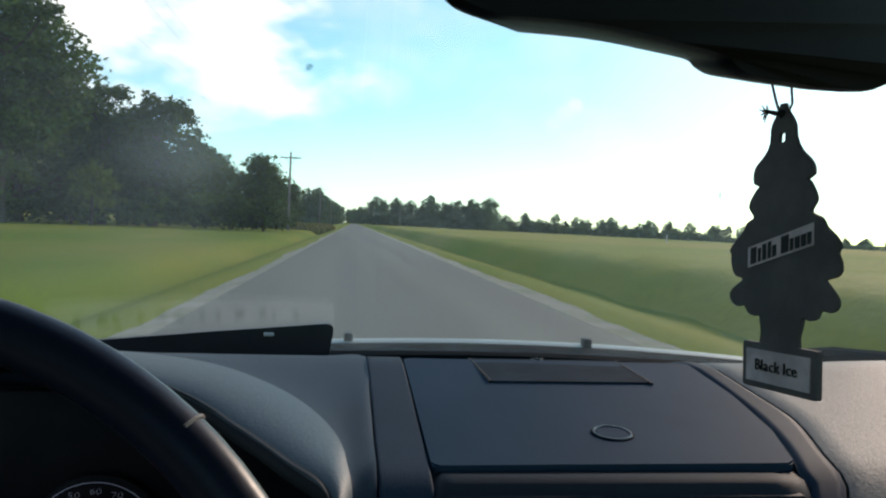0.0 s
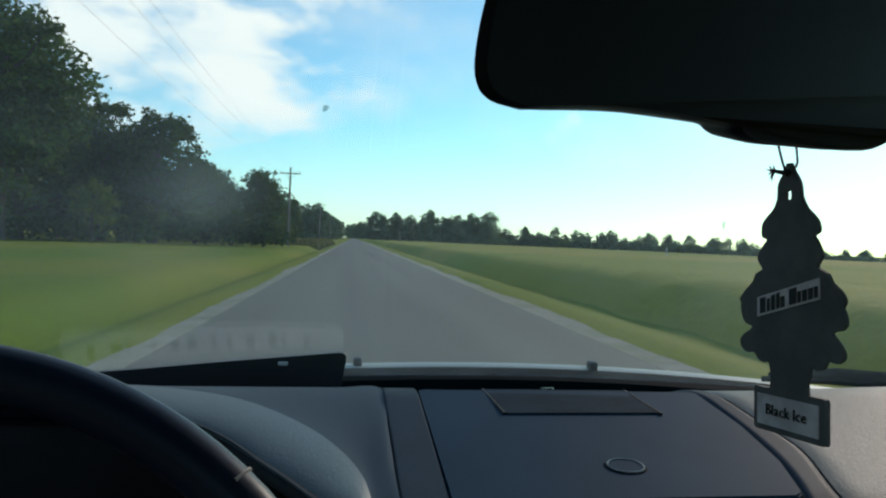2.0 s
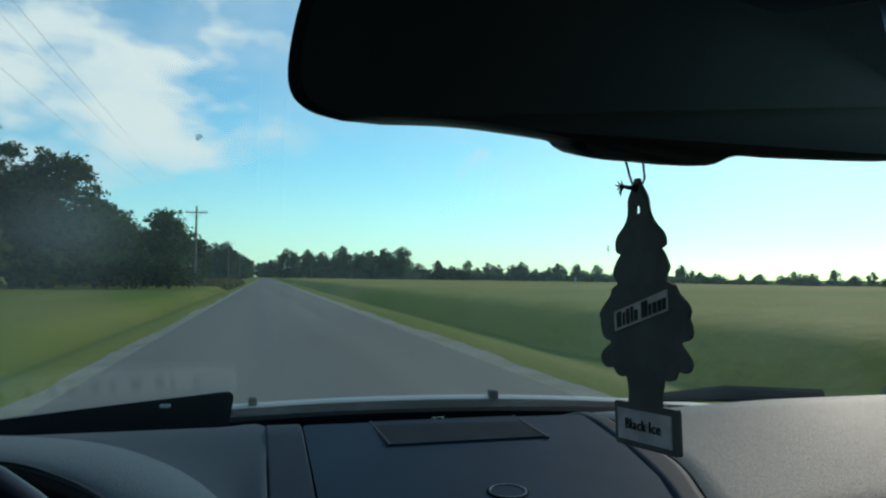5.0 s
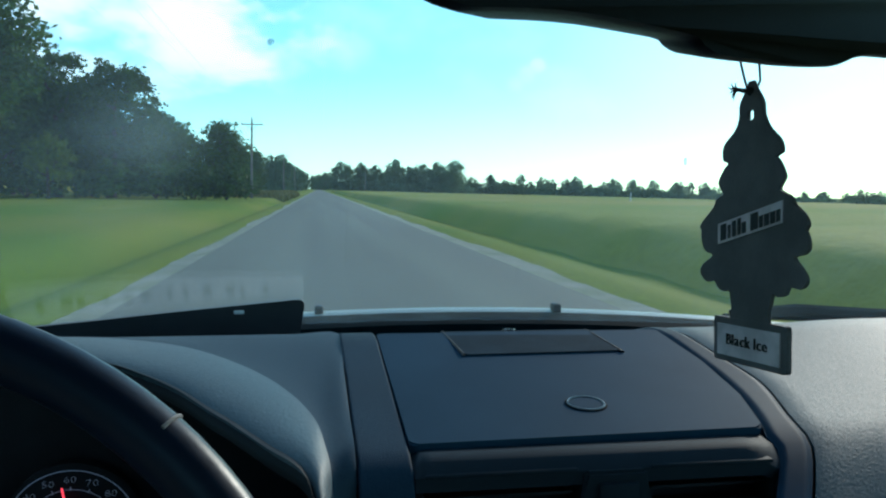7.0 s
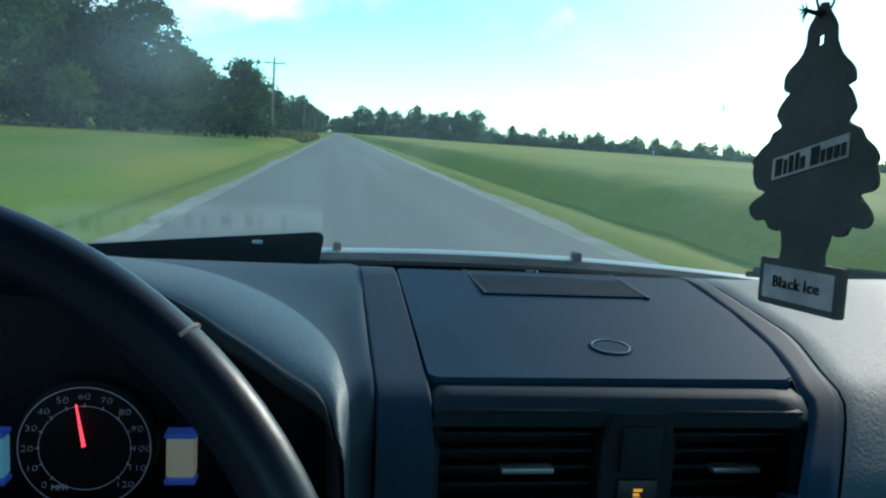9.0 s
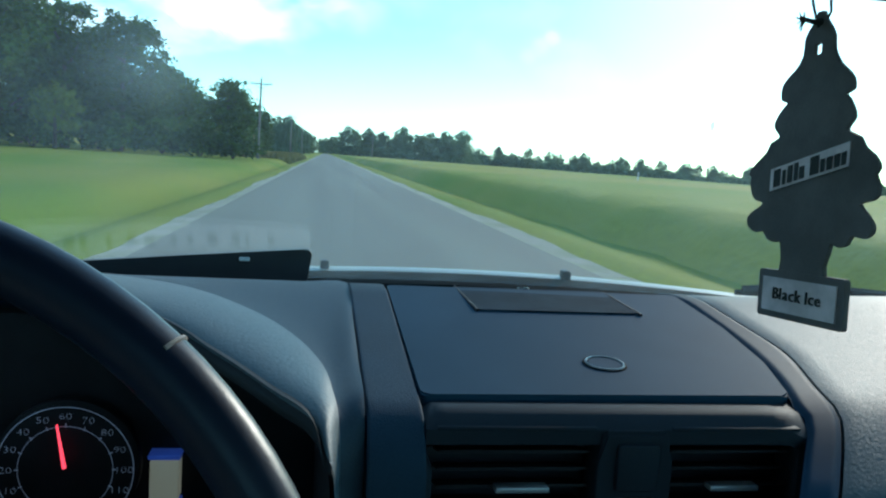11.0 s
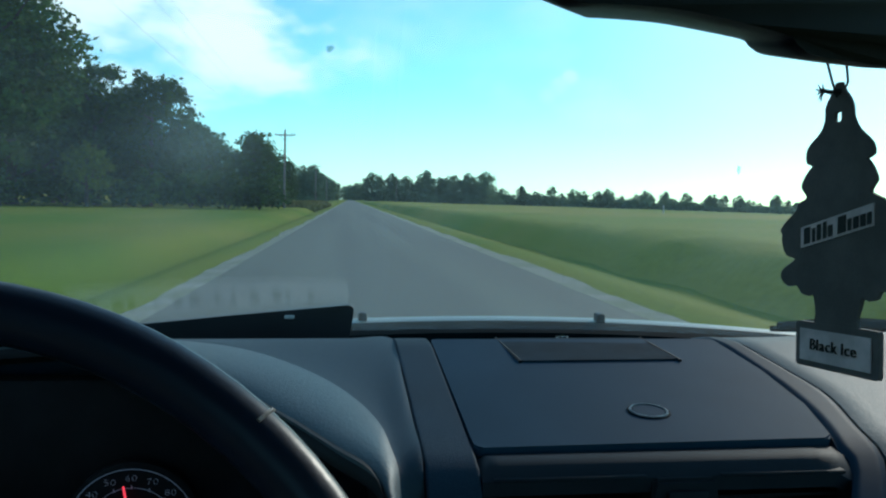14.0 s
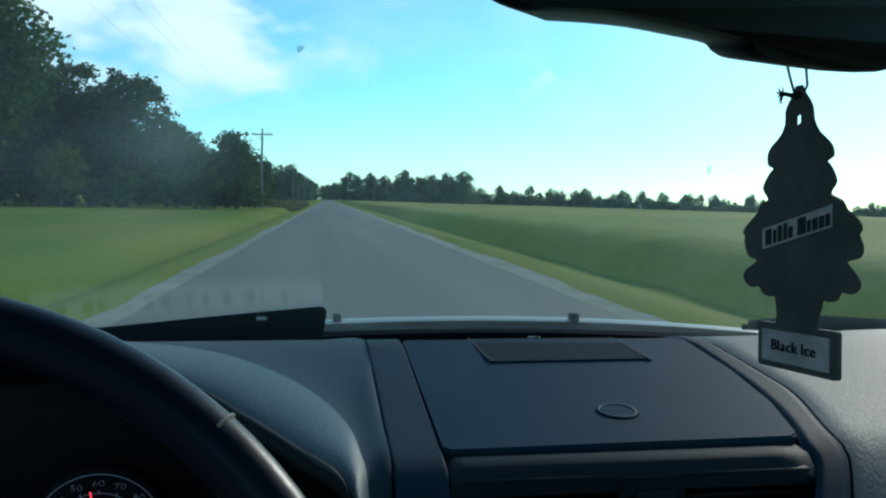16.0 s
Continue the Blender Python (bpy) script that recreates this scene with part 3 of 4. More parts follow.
# the wood behind the car, passed earlier on the same side
for i in range(22):
    stand((oak, elm, ash, thin)[i % 4], -17 - rng.random() * 32, -150 + i * 7.5 + rng.uniform(-2, 2), rng.uniform(0.85, 1.2), rng.uniform(0, 6.28))
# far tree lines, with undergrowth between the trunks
thicket = bush("bush", 303, 4.5, 11.0, 130, 0.42, "distant thicket at the foot of the woods", M["leaf_hazed"], at_ground(-20.0, 312.0), group="distant undergrowth")
for i in range(62):
    x = -190 + i * 2.9 + rng.uniform(-1.5, 1.5)
    stand((far_tree, far_tall)[i % 3 == 1], x, 318 + rng.uniform(-14, 14) + abs(x) * 0.12, rng.uniform(0.85, 1.5), rng.uniform(0, 6.28))
for i in range(20):
    stand((far_tree, far_tall)[i % 2], -9.0 - rng.random() * 9, 320 + i * 13, rng.uniform(0.8, 1.25), rng.uniform(0, 6.28))
for i in range(24):
    stand((far_cone, far_tree, far_tall)[i % 3], 8.5 + i * 2.6 + rng.uniform(-1, 1), 385 + rng.uniform(-12, 12), rng.uniform(0.9, 1.4), rng.uniform(0, 6.28))
for i in range(86):
    x = 64 + i * 5.0 + rng.uniform(-3, 3)
    swell = 0.95 + 0.30 * noise.noise((x * 0.02, 7.0, 0)) + 0.25 * noise.noise((x * 0.09, 2.0, 0))
    stand((far_tree, far_tall)[i % 4 == 1], x, 425 + rng.uniform(-12, 12) - x * 0.10, swell * rng.uniform(0.85, 1.15), rng.uniform(0, 6.28))
for i in range(124):
    x = -150 + i * 5.2 + rng.uniform(-2, 2)
    if x < -20 or x > 5:
        stand(thicket, x, (404 - x * 0.10 if x > 60 else 372 if x > 0 else 306 + abs(x) * 0.12) + rng.uniform(-5, 5), rng.uniform(0.9, 1.35) * (1.4 if x > 60 else 1.15), rng.uniform(0, 6.28))
for i in range(14):
    stand(far_tree, -8 + i * 2.2, 900 + rng.uniform(0, 260), rng.uniform(1.3, 2.0), rng.uniform(0, 6.28))

tree("young_tree", 61, 5.8, 4.3, 0.2, 170, 17, 0.14, "small bright-green young tree on the lawn", M["leaf_light"], at_ground(-23.3, 71.0), lobes=6)
for x, y, h, w, s in ((-8.9, 76.0, 3.2, 4.4, 1), (-12.2, 78.0, 3.7, 6.0, 2), (-16.0, 79.0, 3.5, 5.5, 3), (-20.0, 77.0, 3.4, 6.0, 4), (-26.5, 75.0, 3.0, 6.5, 5), (-33.0, 73.0, 3.2, 7.0, 6), (-41.0, 73.0, 3.4, 8.0, 7), (-50.0, 76.0, 3.6, 9.0, 8), (-60.0, 82.0, 4.0, 9.0, 9), (-10.5, 100.0, 3.6, 6.0, 10), (-23.5, 100.0, 4.2, 8.0, 11)):
    bush("bush", 70 + s, h, w, 190, 0.24, "dense dark-green hedge bush below the trees", M["leaf"], at_ground(x, y), group="hedge below the wood")

# ---- poles and wires ----
POLES = [(-7.6, -156.0), (-7.6, -74.0), (-7.6, 8.0), (-7.7, 90.0), (-7.9, 176.0), (-8.0, 262.0), (-8.0, 348.0)]


def utility_pole(x, y):
    ob = thing("utility_pole", at_ground(x, y), "weathered wooden utility pole with a crossarm and insulators", "utility pole", "poles along the road")
    b = Vector(at_ground(x, y))
    bm = bmesh.new()
    tube(bm, [b - Vector((0, 0, 0.6)), b + Vector((0.02, 0, 4.5)), b + Vector((0.06, 0, 9.0))], [0.15, 0.13, 0.095], 12)
    part("shaft", bm, M["timber"], ob)
    bm = bmesh.new()
    box(bm, b + Vector((-1.15, 0.09, 8.35)), b + Vector((1.25, 0.20, 8.48)), 0.012)
    part("crossarm", bm, M["timber"], ob)
    for s in (-1, 1):
        bm = bmesh.new()
        tube(bm, [b + Vector((0.05, 0.15, 7.75)), b + Vector((0.05 + s * 0.65, 0.15, 8.36))], 0.02, 6)
        part("brace", bm, M["wire"], ob)
    for dx, dz in ((-1.05, 8.48), (0.06, 9.0), (0.75, 8.48), (1.15, 8.48)):
        bm = bmesh.new()
        c = b + Vector((dx, 0.14 if dz < 9 else 0, dz))
        tube(bm, [c, c + Vector((0, 0, 0.08)), c + Vector((0, 0, 0.1)), c + Vector((0, 0, 0.17)), c + Vector((0, 0, 0.22))], [0.015, 0.02, 0.05, 0.055, 0.02], 8)
        part("insulator", bm, M["ceramic"], ob, "grey ceramic insulator")
    return ob


for p in POLES:
    utility_pole(*p)
for (x0, y0), (x1, y1) in zip(POLES, POLES[1:]):
    for dx, dz in ((-1.05, 8.68), (0.06, 9.2), (1.15, 8.68)):
        a, c = Vector((x0 + dx, y0, GZ + dz)), Vector((x1 + dx, y1, GZ + dz))
        bm = bmesh.new()
        tube(bm, [a.lerp(c, k / 12) - Vector((0, 0, 4 * 0.9 * (k / 12) * (1 - k / 12))) for k in range(13)], 0.0045, 4)
        solo("power_line", bm, M["wire"], "thin sagging overhead wire between the poles", "wire", "overhead wires")


def plain_pole(x, y, h):
    ob = thing("wooden_pole", at_ground(x, y), "bare wooden pole at the field's edge", "pole")
    b = Vector(at_ground(x, y))
    bm = bmesh.new()
    tube(bm, [b - Vector((0, 0, 0.6)), b + Vector((0.05, 0, h))], [0.14, 0.1], 12)
    part("shaft", bm, M["timber"], ob)


plain_pole(15.5, 262.0, 9.0)
plain_pole(11.0, -214.0, 9.5)


def marker(x, y, h):
    b = Vector(at_ground(x, y))
    ob = thing("marker_post", b, "thin white marker stake in the grass", "marker post", "marker stakes")
    bm = bmesh.new()
    box(bm, b + Vector((-0.04, -0.015, -0.2)), b + Vector((0.04, 0.015, h)), 0.008)
    part("stake", bm, M["white_paint"], ob)
    bm = bmesh.new()
    box(bm, b + Vector((-0.05, -0.024, h - 0.22)), b + Vector((0.05, -0.016, h - 0.06)), 0.003)
    part("plate", bm, M["white_paint"], ob)


for x, y, h in ((22.0, 52.0, 1.2), (-9.0, 132.0, 0.9)):
    marker(x, y, h)

# ---- the car: shell, hood, glass ----
CX = 0.02
STANDS["on"] = CAR


def pad(y):
    """Height of the dashboard's top along the car."""
    z = 0.931 + 0.111 * (y - 0.014)
    if y > 0.22:
        z = 0.954 - 0.042 * smooth01((y - 0.24) / 0.18) - 0.22 * max(0.0, y - 0.40)
    if y < 0.0:
        z -= 5.0 * y * y
    return z


car = thing("car", (CX, -0.5, GZ), "silver-painted saloon car standing on the road", "car")


def hood_z(x, y):
    u = (x - 0.05) / 0.85
    return 0.893 - 0.055 * u * u - 0.035 * max(0, abs(u) - 0.8) * 5 - 0.010 * smooth01((0.79 - y) / 0.03) - 0.185 * max(0, y - 0.80)


bm = bmesh.new()
sheet(bm, span(-0.80, 0.86, 40), span(0.755, 1.85, 40), lambda x, y: (x, y - 0.10 * ((x - 0.05) / 0.85) ** 2, hood_z(x, y)), thick=0.012)
hood = part("hood", bm, M["paint"], car, "pale silver painted hood")
for x, y in ((-0.146, 0.775), (0.234, 0.765)):
    bm = bmesh.new()
    z = hood_z(x, 0.80)
    box(bm, (x - 0.0075, y, z - 0.014), (x + 0.0065, y + 0.022, z + 0.011), 0.004)
    part("washer_nozzle", bm, M["black"], hood, "black washer nozzle")
bm = bmesh.new()
sheet(bm, span(-0.84, 0.90, 30), [0.722, 0.735, 0.748, 0.760, 0.768, 0.775], lambda x, y: (x, y - 0.10 * ((x - 0.05) / 0.85) ** 2, 0.8930 - 0.014 * (0.775 - y) / 0.053 - 0.055 * ((x - 0.05) / 0.85) ** 2 - 0.004 * smooth01((y - 0.765) / 0.01)), thick=0.03)
part("cowl", bm, M["cowl"], car, "black plastic cowl below the windshield")
bm = bmesh.new()


def screen_at(u, v):
    x = 0.03 + u * (0.80 - 0.16 * v)
    return (x, 0.72 - 0.74 * v - 0.09 * u * u * (1 - v), 0.885 + 0.46 * v - 0.03 * u * u * (1 - v) + 0.03 * math.sin(v * math.pi))


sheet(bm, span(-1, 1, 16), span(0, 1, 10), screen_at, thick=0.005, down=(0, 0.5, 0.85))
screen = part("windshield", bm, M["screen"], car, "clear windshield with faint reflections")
screen.visible_shadow = False
for u, v, w, h, tilt, mat, label in ((-0.32, 0.635, 0.0026, 0.0042, 0.4, "smudge", "grey dried insect smudge"), (0.297, 0.450, 0.0016, 0.0085, -0.42, "smudge", "grey dried insect smudge")):
    bm = bmesh.new()
    c = Vector(screen_at(u, v)) - Vector((0, 0.53, 0.85)) * 0.006
    ring = []
    for i in range(14):
        a = i * math.pi / 7
        k = 1 + 0.10 * math.sin(a * 3 + u * 20) + 0.15 * math.sin(a * 5 + v * 9)
        p, q = w * k * math.cos(a), h * k * math.sin(a)
        p, q = p * math.cos(tilt) + q * math.sin(tilt), q * math.cos(tilt) - p * math.sin(tilt)
        ring.append((p, q))
    prism(bm, ring, lambda p, q: tuple(c + Vector((p, -0.85 * q, 0.53 * q))), (0, 0.0003, 0.0005))
    part("glass_smudge", bm, M[mat], screen, label)
for s in (-1, 1):
    bm = bmesh.new()
    tube(bm, [screen_at(s * 1.04, v) for v in span(-0.06, 1.0, 6)] + [(0.03 + s * 0.66, -0.4, 1.42), (0.03 + s * 0.66, -1.4, 1.38), (0.03 + s * 0.72, -2.0, 1.05)], [0.035] * 7 + [0.04, 0.05, 0.06], 8)
    part("roof_pillar", bm, M["lining"], car, "grey-lined windshield pillar")
bm = bmesh.new()
sheet(bm, span(-0.68, 0.74, 14), span(-1.45, -0.02, 14), lambda x, y: (x, y, 1.345 + 0.07 * (1 - ((x - 0.03) / 0.75) ** 2) * math.sin(math.pi * (0.25 + 0.6 * (-y / 1.45))) ** 0.5), thick=0.03, down=(0, 0, 1))
part("headliner", bm, M["lining"], car, "grey headliner under the roof")
bm = bmesh.new()
sheet(bm, span(-0.69, 0.75, 14), span(-1.47, -0.02, 14), lambda x, y: (x, y, 1.382 + 0.07 * (1 - ((x - 0.03) / 0.76) ** 2) * max(0.0, math.sin(math.pi * (0.25 + 0.6 * (-y / 1.47)))) ** 0.5), thick=0.006, down=(0, 0, 1))
part("roof", bm, M["paint"], car, "pale silver painted roof")
for s in (-1, 1):
    bm = bmesh.new()
    xo = 0.03 + s * 0.86
    sheet(bm, span(-2.55, 1.75, 30), span(0, 1, 8), lambda y, v: (xo - s * (0.05 * (v - 0.45) ** 2 + 0.10 * smooth01((y - 1.3) / 0.5) + 0.08 * smooth01((-y - 2.1) / 0.5)), y, GZ + 0.30 + v * (0.68 - 0.12 * smooth01((y - 0.2) / 0.4) - 0.10 * smooth01((y - 0.9) / 0.8))), thick=0.05, down=(-s, 0, 0))
    part("side_panel", bm, M["paint"], car)
    for y in (-1.95, 0.95):
        bm = bmesh.new()
        tube(bm, [(xo - s * 0.20, y, GZ + 0.32), (xo - s * 0.18, y, GZ + 0.32), (xo - s * 0.01, y, GZ + 0.32), (xo + s * 0.005, y, GZ + 0.32)], [0.29, 0.32, 0.32, 0.29], 28)
        wheel = part("wheel", bm, M["rubber"], car, "black road wheel")
        bm = bmesh.new()
        tube(bm, [(xo - s * 0.02, y, GZ + 0.32), (xo + s * 0.006, y, GZ + 0.32), (xo + s * 0.012, y, GZ + 0.32)], [0.20, 0.20, 0.16], 24)
        part("rim", bm, M["chrome"], wheel)
bm = bmesh.new()
box(bm, (-0.78, -2.5, GZ + 0.24), (0.84, 1.7, GZ + 0.30))
part("floor_pan", bm, M["carpet"], car)
for y0, y1, z1 in ((1.66, 1.76, 0.60), (-2.6, -2.52, 0.85), (-1.62, -1.56, 0.86), (0.50, 0.54, 0.84)):
    bm = bmesh.new()
    box(bm, (-0.78, y0, GZ + 0.28), (0.84, y1, z1), 0.02)
    part("bulkhead", bm, M["paint"] if y0 > 1 or y0 < -2 else M["carpet"], car)
bm = bmesh.new()
sheet(bm, span(-1.52, -0.45, 8), span(0.84, 1.37, 6), lambda y, z: (-0.80 + 0.14 * (z - 0.84) / 0.53, y, z), thick=0.03, down=(1, 0, 0))
part("side_light_blocker", bm, M["carpet"], car, "unseen dark panel added to block light from the driver's window")
bm = bmesh.new()
box(bm, (-0.76, -2.56, 0.84), (0.82, -1.58, 0.88), 0.02)
part("rear_deck", bm, M["paint"], car)

# ---- the dashboard ----
dash = thing("dashboard", (CX, 0.2, 0.80), "dark slate-blue vinyl dashboard with storage lid and air vents", "dashboard")


def piece(name, x0, x1, y0, y1, mat, label="", nx=24, ny=30, shape=None, skirt=0.05, drop=0.0018, edge=0.0022):
    """A padded part of the dashboard's top, rounded off at its borders so that grooves show between neighbours."""
    bm = bmesh.new()

    def place(u, v):
        y = y0 + (y1 - y0) * v
        a, b = (x0(y) if callable(x0) else x0), (x1(y) if callable(x1) else x1)
        x = a + (b - a) * u
        d = min(x - a, b - x, (y - y0))
        z = (shape(x, y) if shape else pad(y)) - drop * (1 - smooth01(d / edge)) ** 2
        return (x, y, z)

    us = sorted(set([0, 0.01, 0.025, 0.05] + span(0.08, 0.92, nx) + [0.95, 0.975, 0.99, 1]))
    vs = sorted(set([0, 0.01, 0.025] + span(0.05, 1, ny)))
    sheet(bm, us, vs, place, thick=skirt)
    return part(name, bm, mat, dash, label)


def lid_right(y):
    return 0.1185 + 0.034 * (1 - math.exp(-max(0, y - 0.014) / 0.075))


def groove(y):
    return 0.171 - 0.027 * smooth01((0.12 - y) / 0.12) - 0.785 * max(0.0, 0.012 - y) ** 2 / (max(0.0, 0.012 - y) + 0.015)


piece("driver_pad", -0.80, -0.1365, 0.266, 0.70, M["dash"], nx=40, ny=36, skirt=0.03, drop=0.0)
piece("driver_pad_end", -0.80, -0.5535, 0.0, 0.265, M["dash"], nx=12, ny=16, skirt=0.03)
piece("centre_strip", -0.1358, -0.1060, -0.024, 0.70, M["dash"], nx=6, ny=60, drop=0.0012, edge=0.0014, skirt=0.03, shape=lambda x, y: pad(y) - 1.2 * max(0, -0.002 - y) ** 2 / (max(0, -0.002 - y) + 0.006))
piece("lid_surround", -0.1055, lambda y: lid_right(y) + 0.004 - 0.004 * smooth01((0.008 - y) / 0.018), -0.012, 0.70, M["stack"], shape=lambda x, y: pad(y) - 0.005 * (1 if y > 0.011 else 0) - 0.45 * max(0.0, x - 0.100) * smooth01((0.014 - y) / 0.018), drop=0.005, edge=0.007, skirt=0.008)
def passenger_shape(x, y):
    z = pad(max(y, 0.02)) + 0.006 * smooth01((x - 0.2) / 0.2) - 0.012 * smooth01((x - 0.5) / 0.4)
    front = 0.025
    d = max(0, front - y)
    return z - 0.55 * d * d / (d + 0.03)


piece("right_strip", lambda y: lid_right(y) - 0.0002 - 0.745 * max(0.0, -0.002 - y), groove, -0.060, 0.70, M["trim"], "satin slate trim strip", nx=10, ny=60, shape=lambda x, y: passenger_shape(x, y) + 0.0005, skirt=0.05, drop=0.0025, edge=0.006)
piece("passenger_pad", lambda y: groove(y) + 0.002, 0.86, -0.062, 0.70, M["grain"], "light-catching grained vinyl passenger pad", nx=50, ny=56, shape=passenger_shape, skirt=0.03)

# storage lid with its push button, speaker grille
outline = rounded([(-0.1050, 0.242), (-0.1050, 0.0165), (0.1200, 0.0205), (0.1364, 0.075), (0.1457, 0.146), (0.1497, 0.240)], 0.005)
bm = bmesh.new()
prism(bm, [p for p in outline], lambda x, y: (x, y, pad(y) + 0.001), (0, 0, -0.008))
bmesh.ops.bevel(bm, geom=[e for e in bm.edges if all(abs(v.co.z - pad(v.co.y) - 0.001) < 0.0006 for v in e.verts)], offset=0.0012, segments=2, affect="EDGES")
lid = part("storage_lid", bm, M["lid"], dash, "smooth dark-blue storage lid")
bm = bmesh.new()
prism(bm, [(0.02 + 0.0116 * math.cos(a), 0.067 + 0.0106 * math.sin(a)) for a in span(0, 2 * math.pi * 31 / 32, 31)], lambda x, y: (x, y, pad(y) + 0.0014), (0, 0, -0.003))
bmesh.ops.bevel(bm, geom=[e for e in bm.edges if all(v.co.z > pad(v.co.y) for v in e.verts)], offset=0.0009, segments=2, affect="EDGES")
part("push_button", bm, M["lid"], lid, "round push button")
bm = bmesh.new()
tube(bm, [(0.02 + 0.0123 * math.cos(a), 0.067 + 0.0113 * math.sin(a), pad(0.067 + 0.0113 * math.sin(a)) + 0.0013) for a in span(0, 2 * math.pi * 39 / 40, 39)], 0.0008, 6, closed=True)
part("button_ring", bm, M["ring"], lid, "thin rim, its glint put into the pale colour")
bm = bmesh.new()
tube(bm, [(0.02 + 0.0136 * math.cos(a), 0.067 + 0.0126 * math.sin(a), pad(0.067 + 0.0126 * math.sin(a)) + 0.0008) for a in span(0, 2 * math.pi * 39 / 40, 39)], 0.0008, 6, closed=True)
part("button_gap_shade", bm, M["rubber"], lid, "dark ring put in for the shade in the gap")
bm = bmesh.new()
prism(bm, rounded([(-0.040, 0.174), (0.089, 0.176), (0.084, 0.246), (-0.045, 0.246)], 0.003), lambda x, y: (x, y, pad(y) + 0.0012), (0, 0, -0.004))
part("speaker_grille", bm, M["mesh"], dash, "dark fabric speaker grille")
for x0, x1 in ((-0.0415, -0.0465), (0.0905, 0.0855)):
    bm = bmesh.new()
    tube(bm, [(x0, 0.173, pad(0.173) + 0.0006), (x1, 0.247, pad(0.247) + 0.0006)], 0.0014, 6)
    part("grille_edge", bm, M["vent"], dash)
bm = bmesh.new()
prism(bm, [(0.018 + 0.006 * math.cos(a), 0.262 + 0.004 * math.sin(a)) for a in span(0, 2 * math.pi * 15 / 16, 15)], lambda x, y: (x, y, pad(y) + 0.0015), (0, 0, -0.006))
part("light_sensor", bm, M["chrome"], dash, "small pale light sensor dome")

# front of the centre stack: two vents with the switch column between them, a thumb wheel beside them
FY0 = -0.0125
bm = bmesh.new()
box(bm, (-0.135, 0.012, 0.60), (0.134, 0.03, 0.915), 0.004)
part("stack_body", bm, M["vent"], dash)
bm = bmesh.new()
box(bm, (-0.1345, FY0 - 0.004, 0.60), (-0.101, 0.012, 0.9060), 0.006, 3)
part("stack_edge", bm, M["stack"], dash)


def vent(x0, x1, c):
    for z0, z1 in ((0.9215, 0.9240), (0.806, 0.812)):
        bm = bmesh.new()
        box(bm, (x0, FY0, z0), (x1, 0.010, z1), 0.001)
        part("vent_rail", bm, M["stack"], dash)
    for i in range(9):
        z = 0.9095 - i * 0.0095
        bm = bmesh.new()
        box(bm, (x0 + 0.002, FY0 + 0.004, z - 0.0009), (x1 - 0.002, 0.011, z + 0.0009), 0.0008, m=Matrix.Translation((0, -0.01, z)) @ Matrix.Rotation(radians(-14), 4, "X") @ Matrix.Translation((0, 0.01, -z)))
        slat = part("vent_slat", bm, M["vent"], dash)
        if i == 2:
            bm = bmesh.new()
            box(bm, (c - 0.0145, FY0 - 0.003, z - 0.0016), (c + 0.0145, FY0 + 0.005, z + 0.0016), 0.0008)
            part("vent_handle", bm, M["handle"], slat, "satin grey vent handle")


vent(-0.100, -0.013, -0.0530)
vent(0.030, 0.1065, 0.0680)
bm = bmesh.new()
prism(bm, [(-0.0125, 0.60), (0.0295, 0.60), (0.0295, 0.905), (0.0265, 0.9225), (-0.0095, 0.9225), (-0.0125, 0.905)], lambda x, z: (x, FY0 - 0.003, z), (0, 0.02, 0))
bmesh.ops.bevel(bm, geom=list(bm.edges), offset=0.002, segments=2, affect="EDGES")
part("switch_column", bm, M["stack"], dash)
bm = bmesh.new()
box(bm, (-0.0030, FY0 - 0.0062, 0.8900), (0.0215, FY0 - 0.002, 0.9165), 0.0025)
part("blank_switch", bm, M["stack"], dash)
bm = bmesh.new()
box(bm, (-0.0030, FY0 - 0.0055, 0.862), (0.0215, FY0 - 0.002, 0.8865), 0.0025)
airbag = part("airbag_lamp", bm, M["black"], dash)
for i in range(3):
    bm = bmesh.new()
    box(bm, (0.0065, FY0 - 0.0062, 0.8800 - i * 0.0026), (0.0115 - 0.0015 * (i % 2), FY0 - 0.0054, 0.8814 - i * 0.0026))
    part("amber_mark", bm, M["amber"], airbag, "lit amber warning mark")
bm = bmesh.new()
box(bm, (0.1072, FY0 + 0.001, 0.60), (0.1195, 0.012, 0.9165), 0.003)
part("stack_frame", bm, M["stack"], dash)
bm = bmesh.new()
tube(bm, [(0.1140, 0.009, 0.885), (0.1150, 0.009, 0.885), (0.1185, 0.009, 0.885), (0.1195, 0.009, 0.885)], [0.024, 0.026, 0.026, 0.024], 28)
part("thumb_wheel", bm, M["black"], dash, "ribbed black thumb wheel")
bm = bmesh.new()
sheet(bm, span(0.0800, 0.0965, 6), span(0.60, 0.888, 10), lambda x, z: (x, -0.0565 - 0.003 * math.sin(math.pi * (x - 0.0800) / 0.0165), z), thick=0.02, down=(0, 1, 0))
part("stack_cheek", bm, M["trim"], dash, "satin slate trim")
bm = bmesh.new()
sheet(bm, span(0.1000, 0.86, 24), span(0.45, 0.886, 12), lambda x, z: (x, -0.0600 + 0.004 * math.sin(z * 20), z), thick=0.03, down=(0, 1, 0))
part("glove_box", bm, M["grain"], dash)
bm = bmesh.new()
sheet(bm, span(-0.80, -0.136, 24), span(0.45, 0.80, 8), lambda x, z: (x, 0.03, z), thick=0.03, down=(0, 1, 0))
part("knee_panel", bm, M["black"], dash)

# ---- cluster: hood, dial, displays ----
cluster = thing("instrument_cluster", (-0.345, 0.20, 0.80), "dark instrument cluster with a lit speedometer", "instrument cluster")
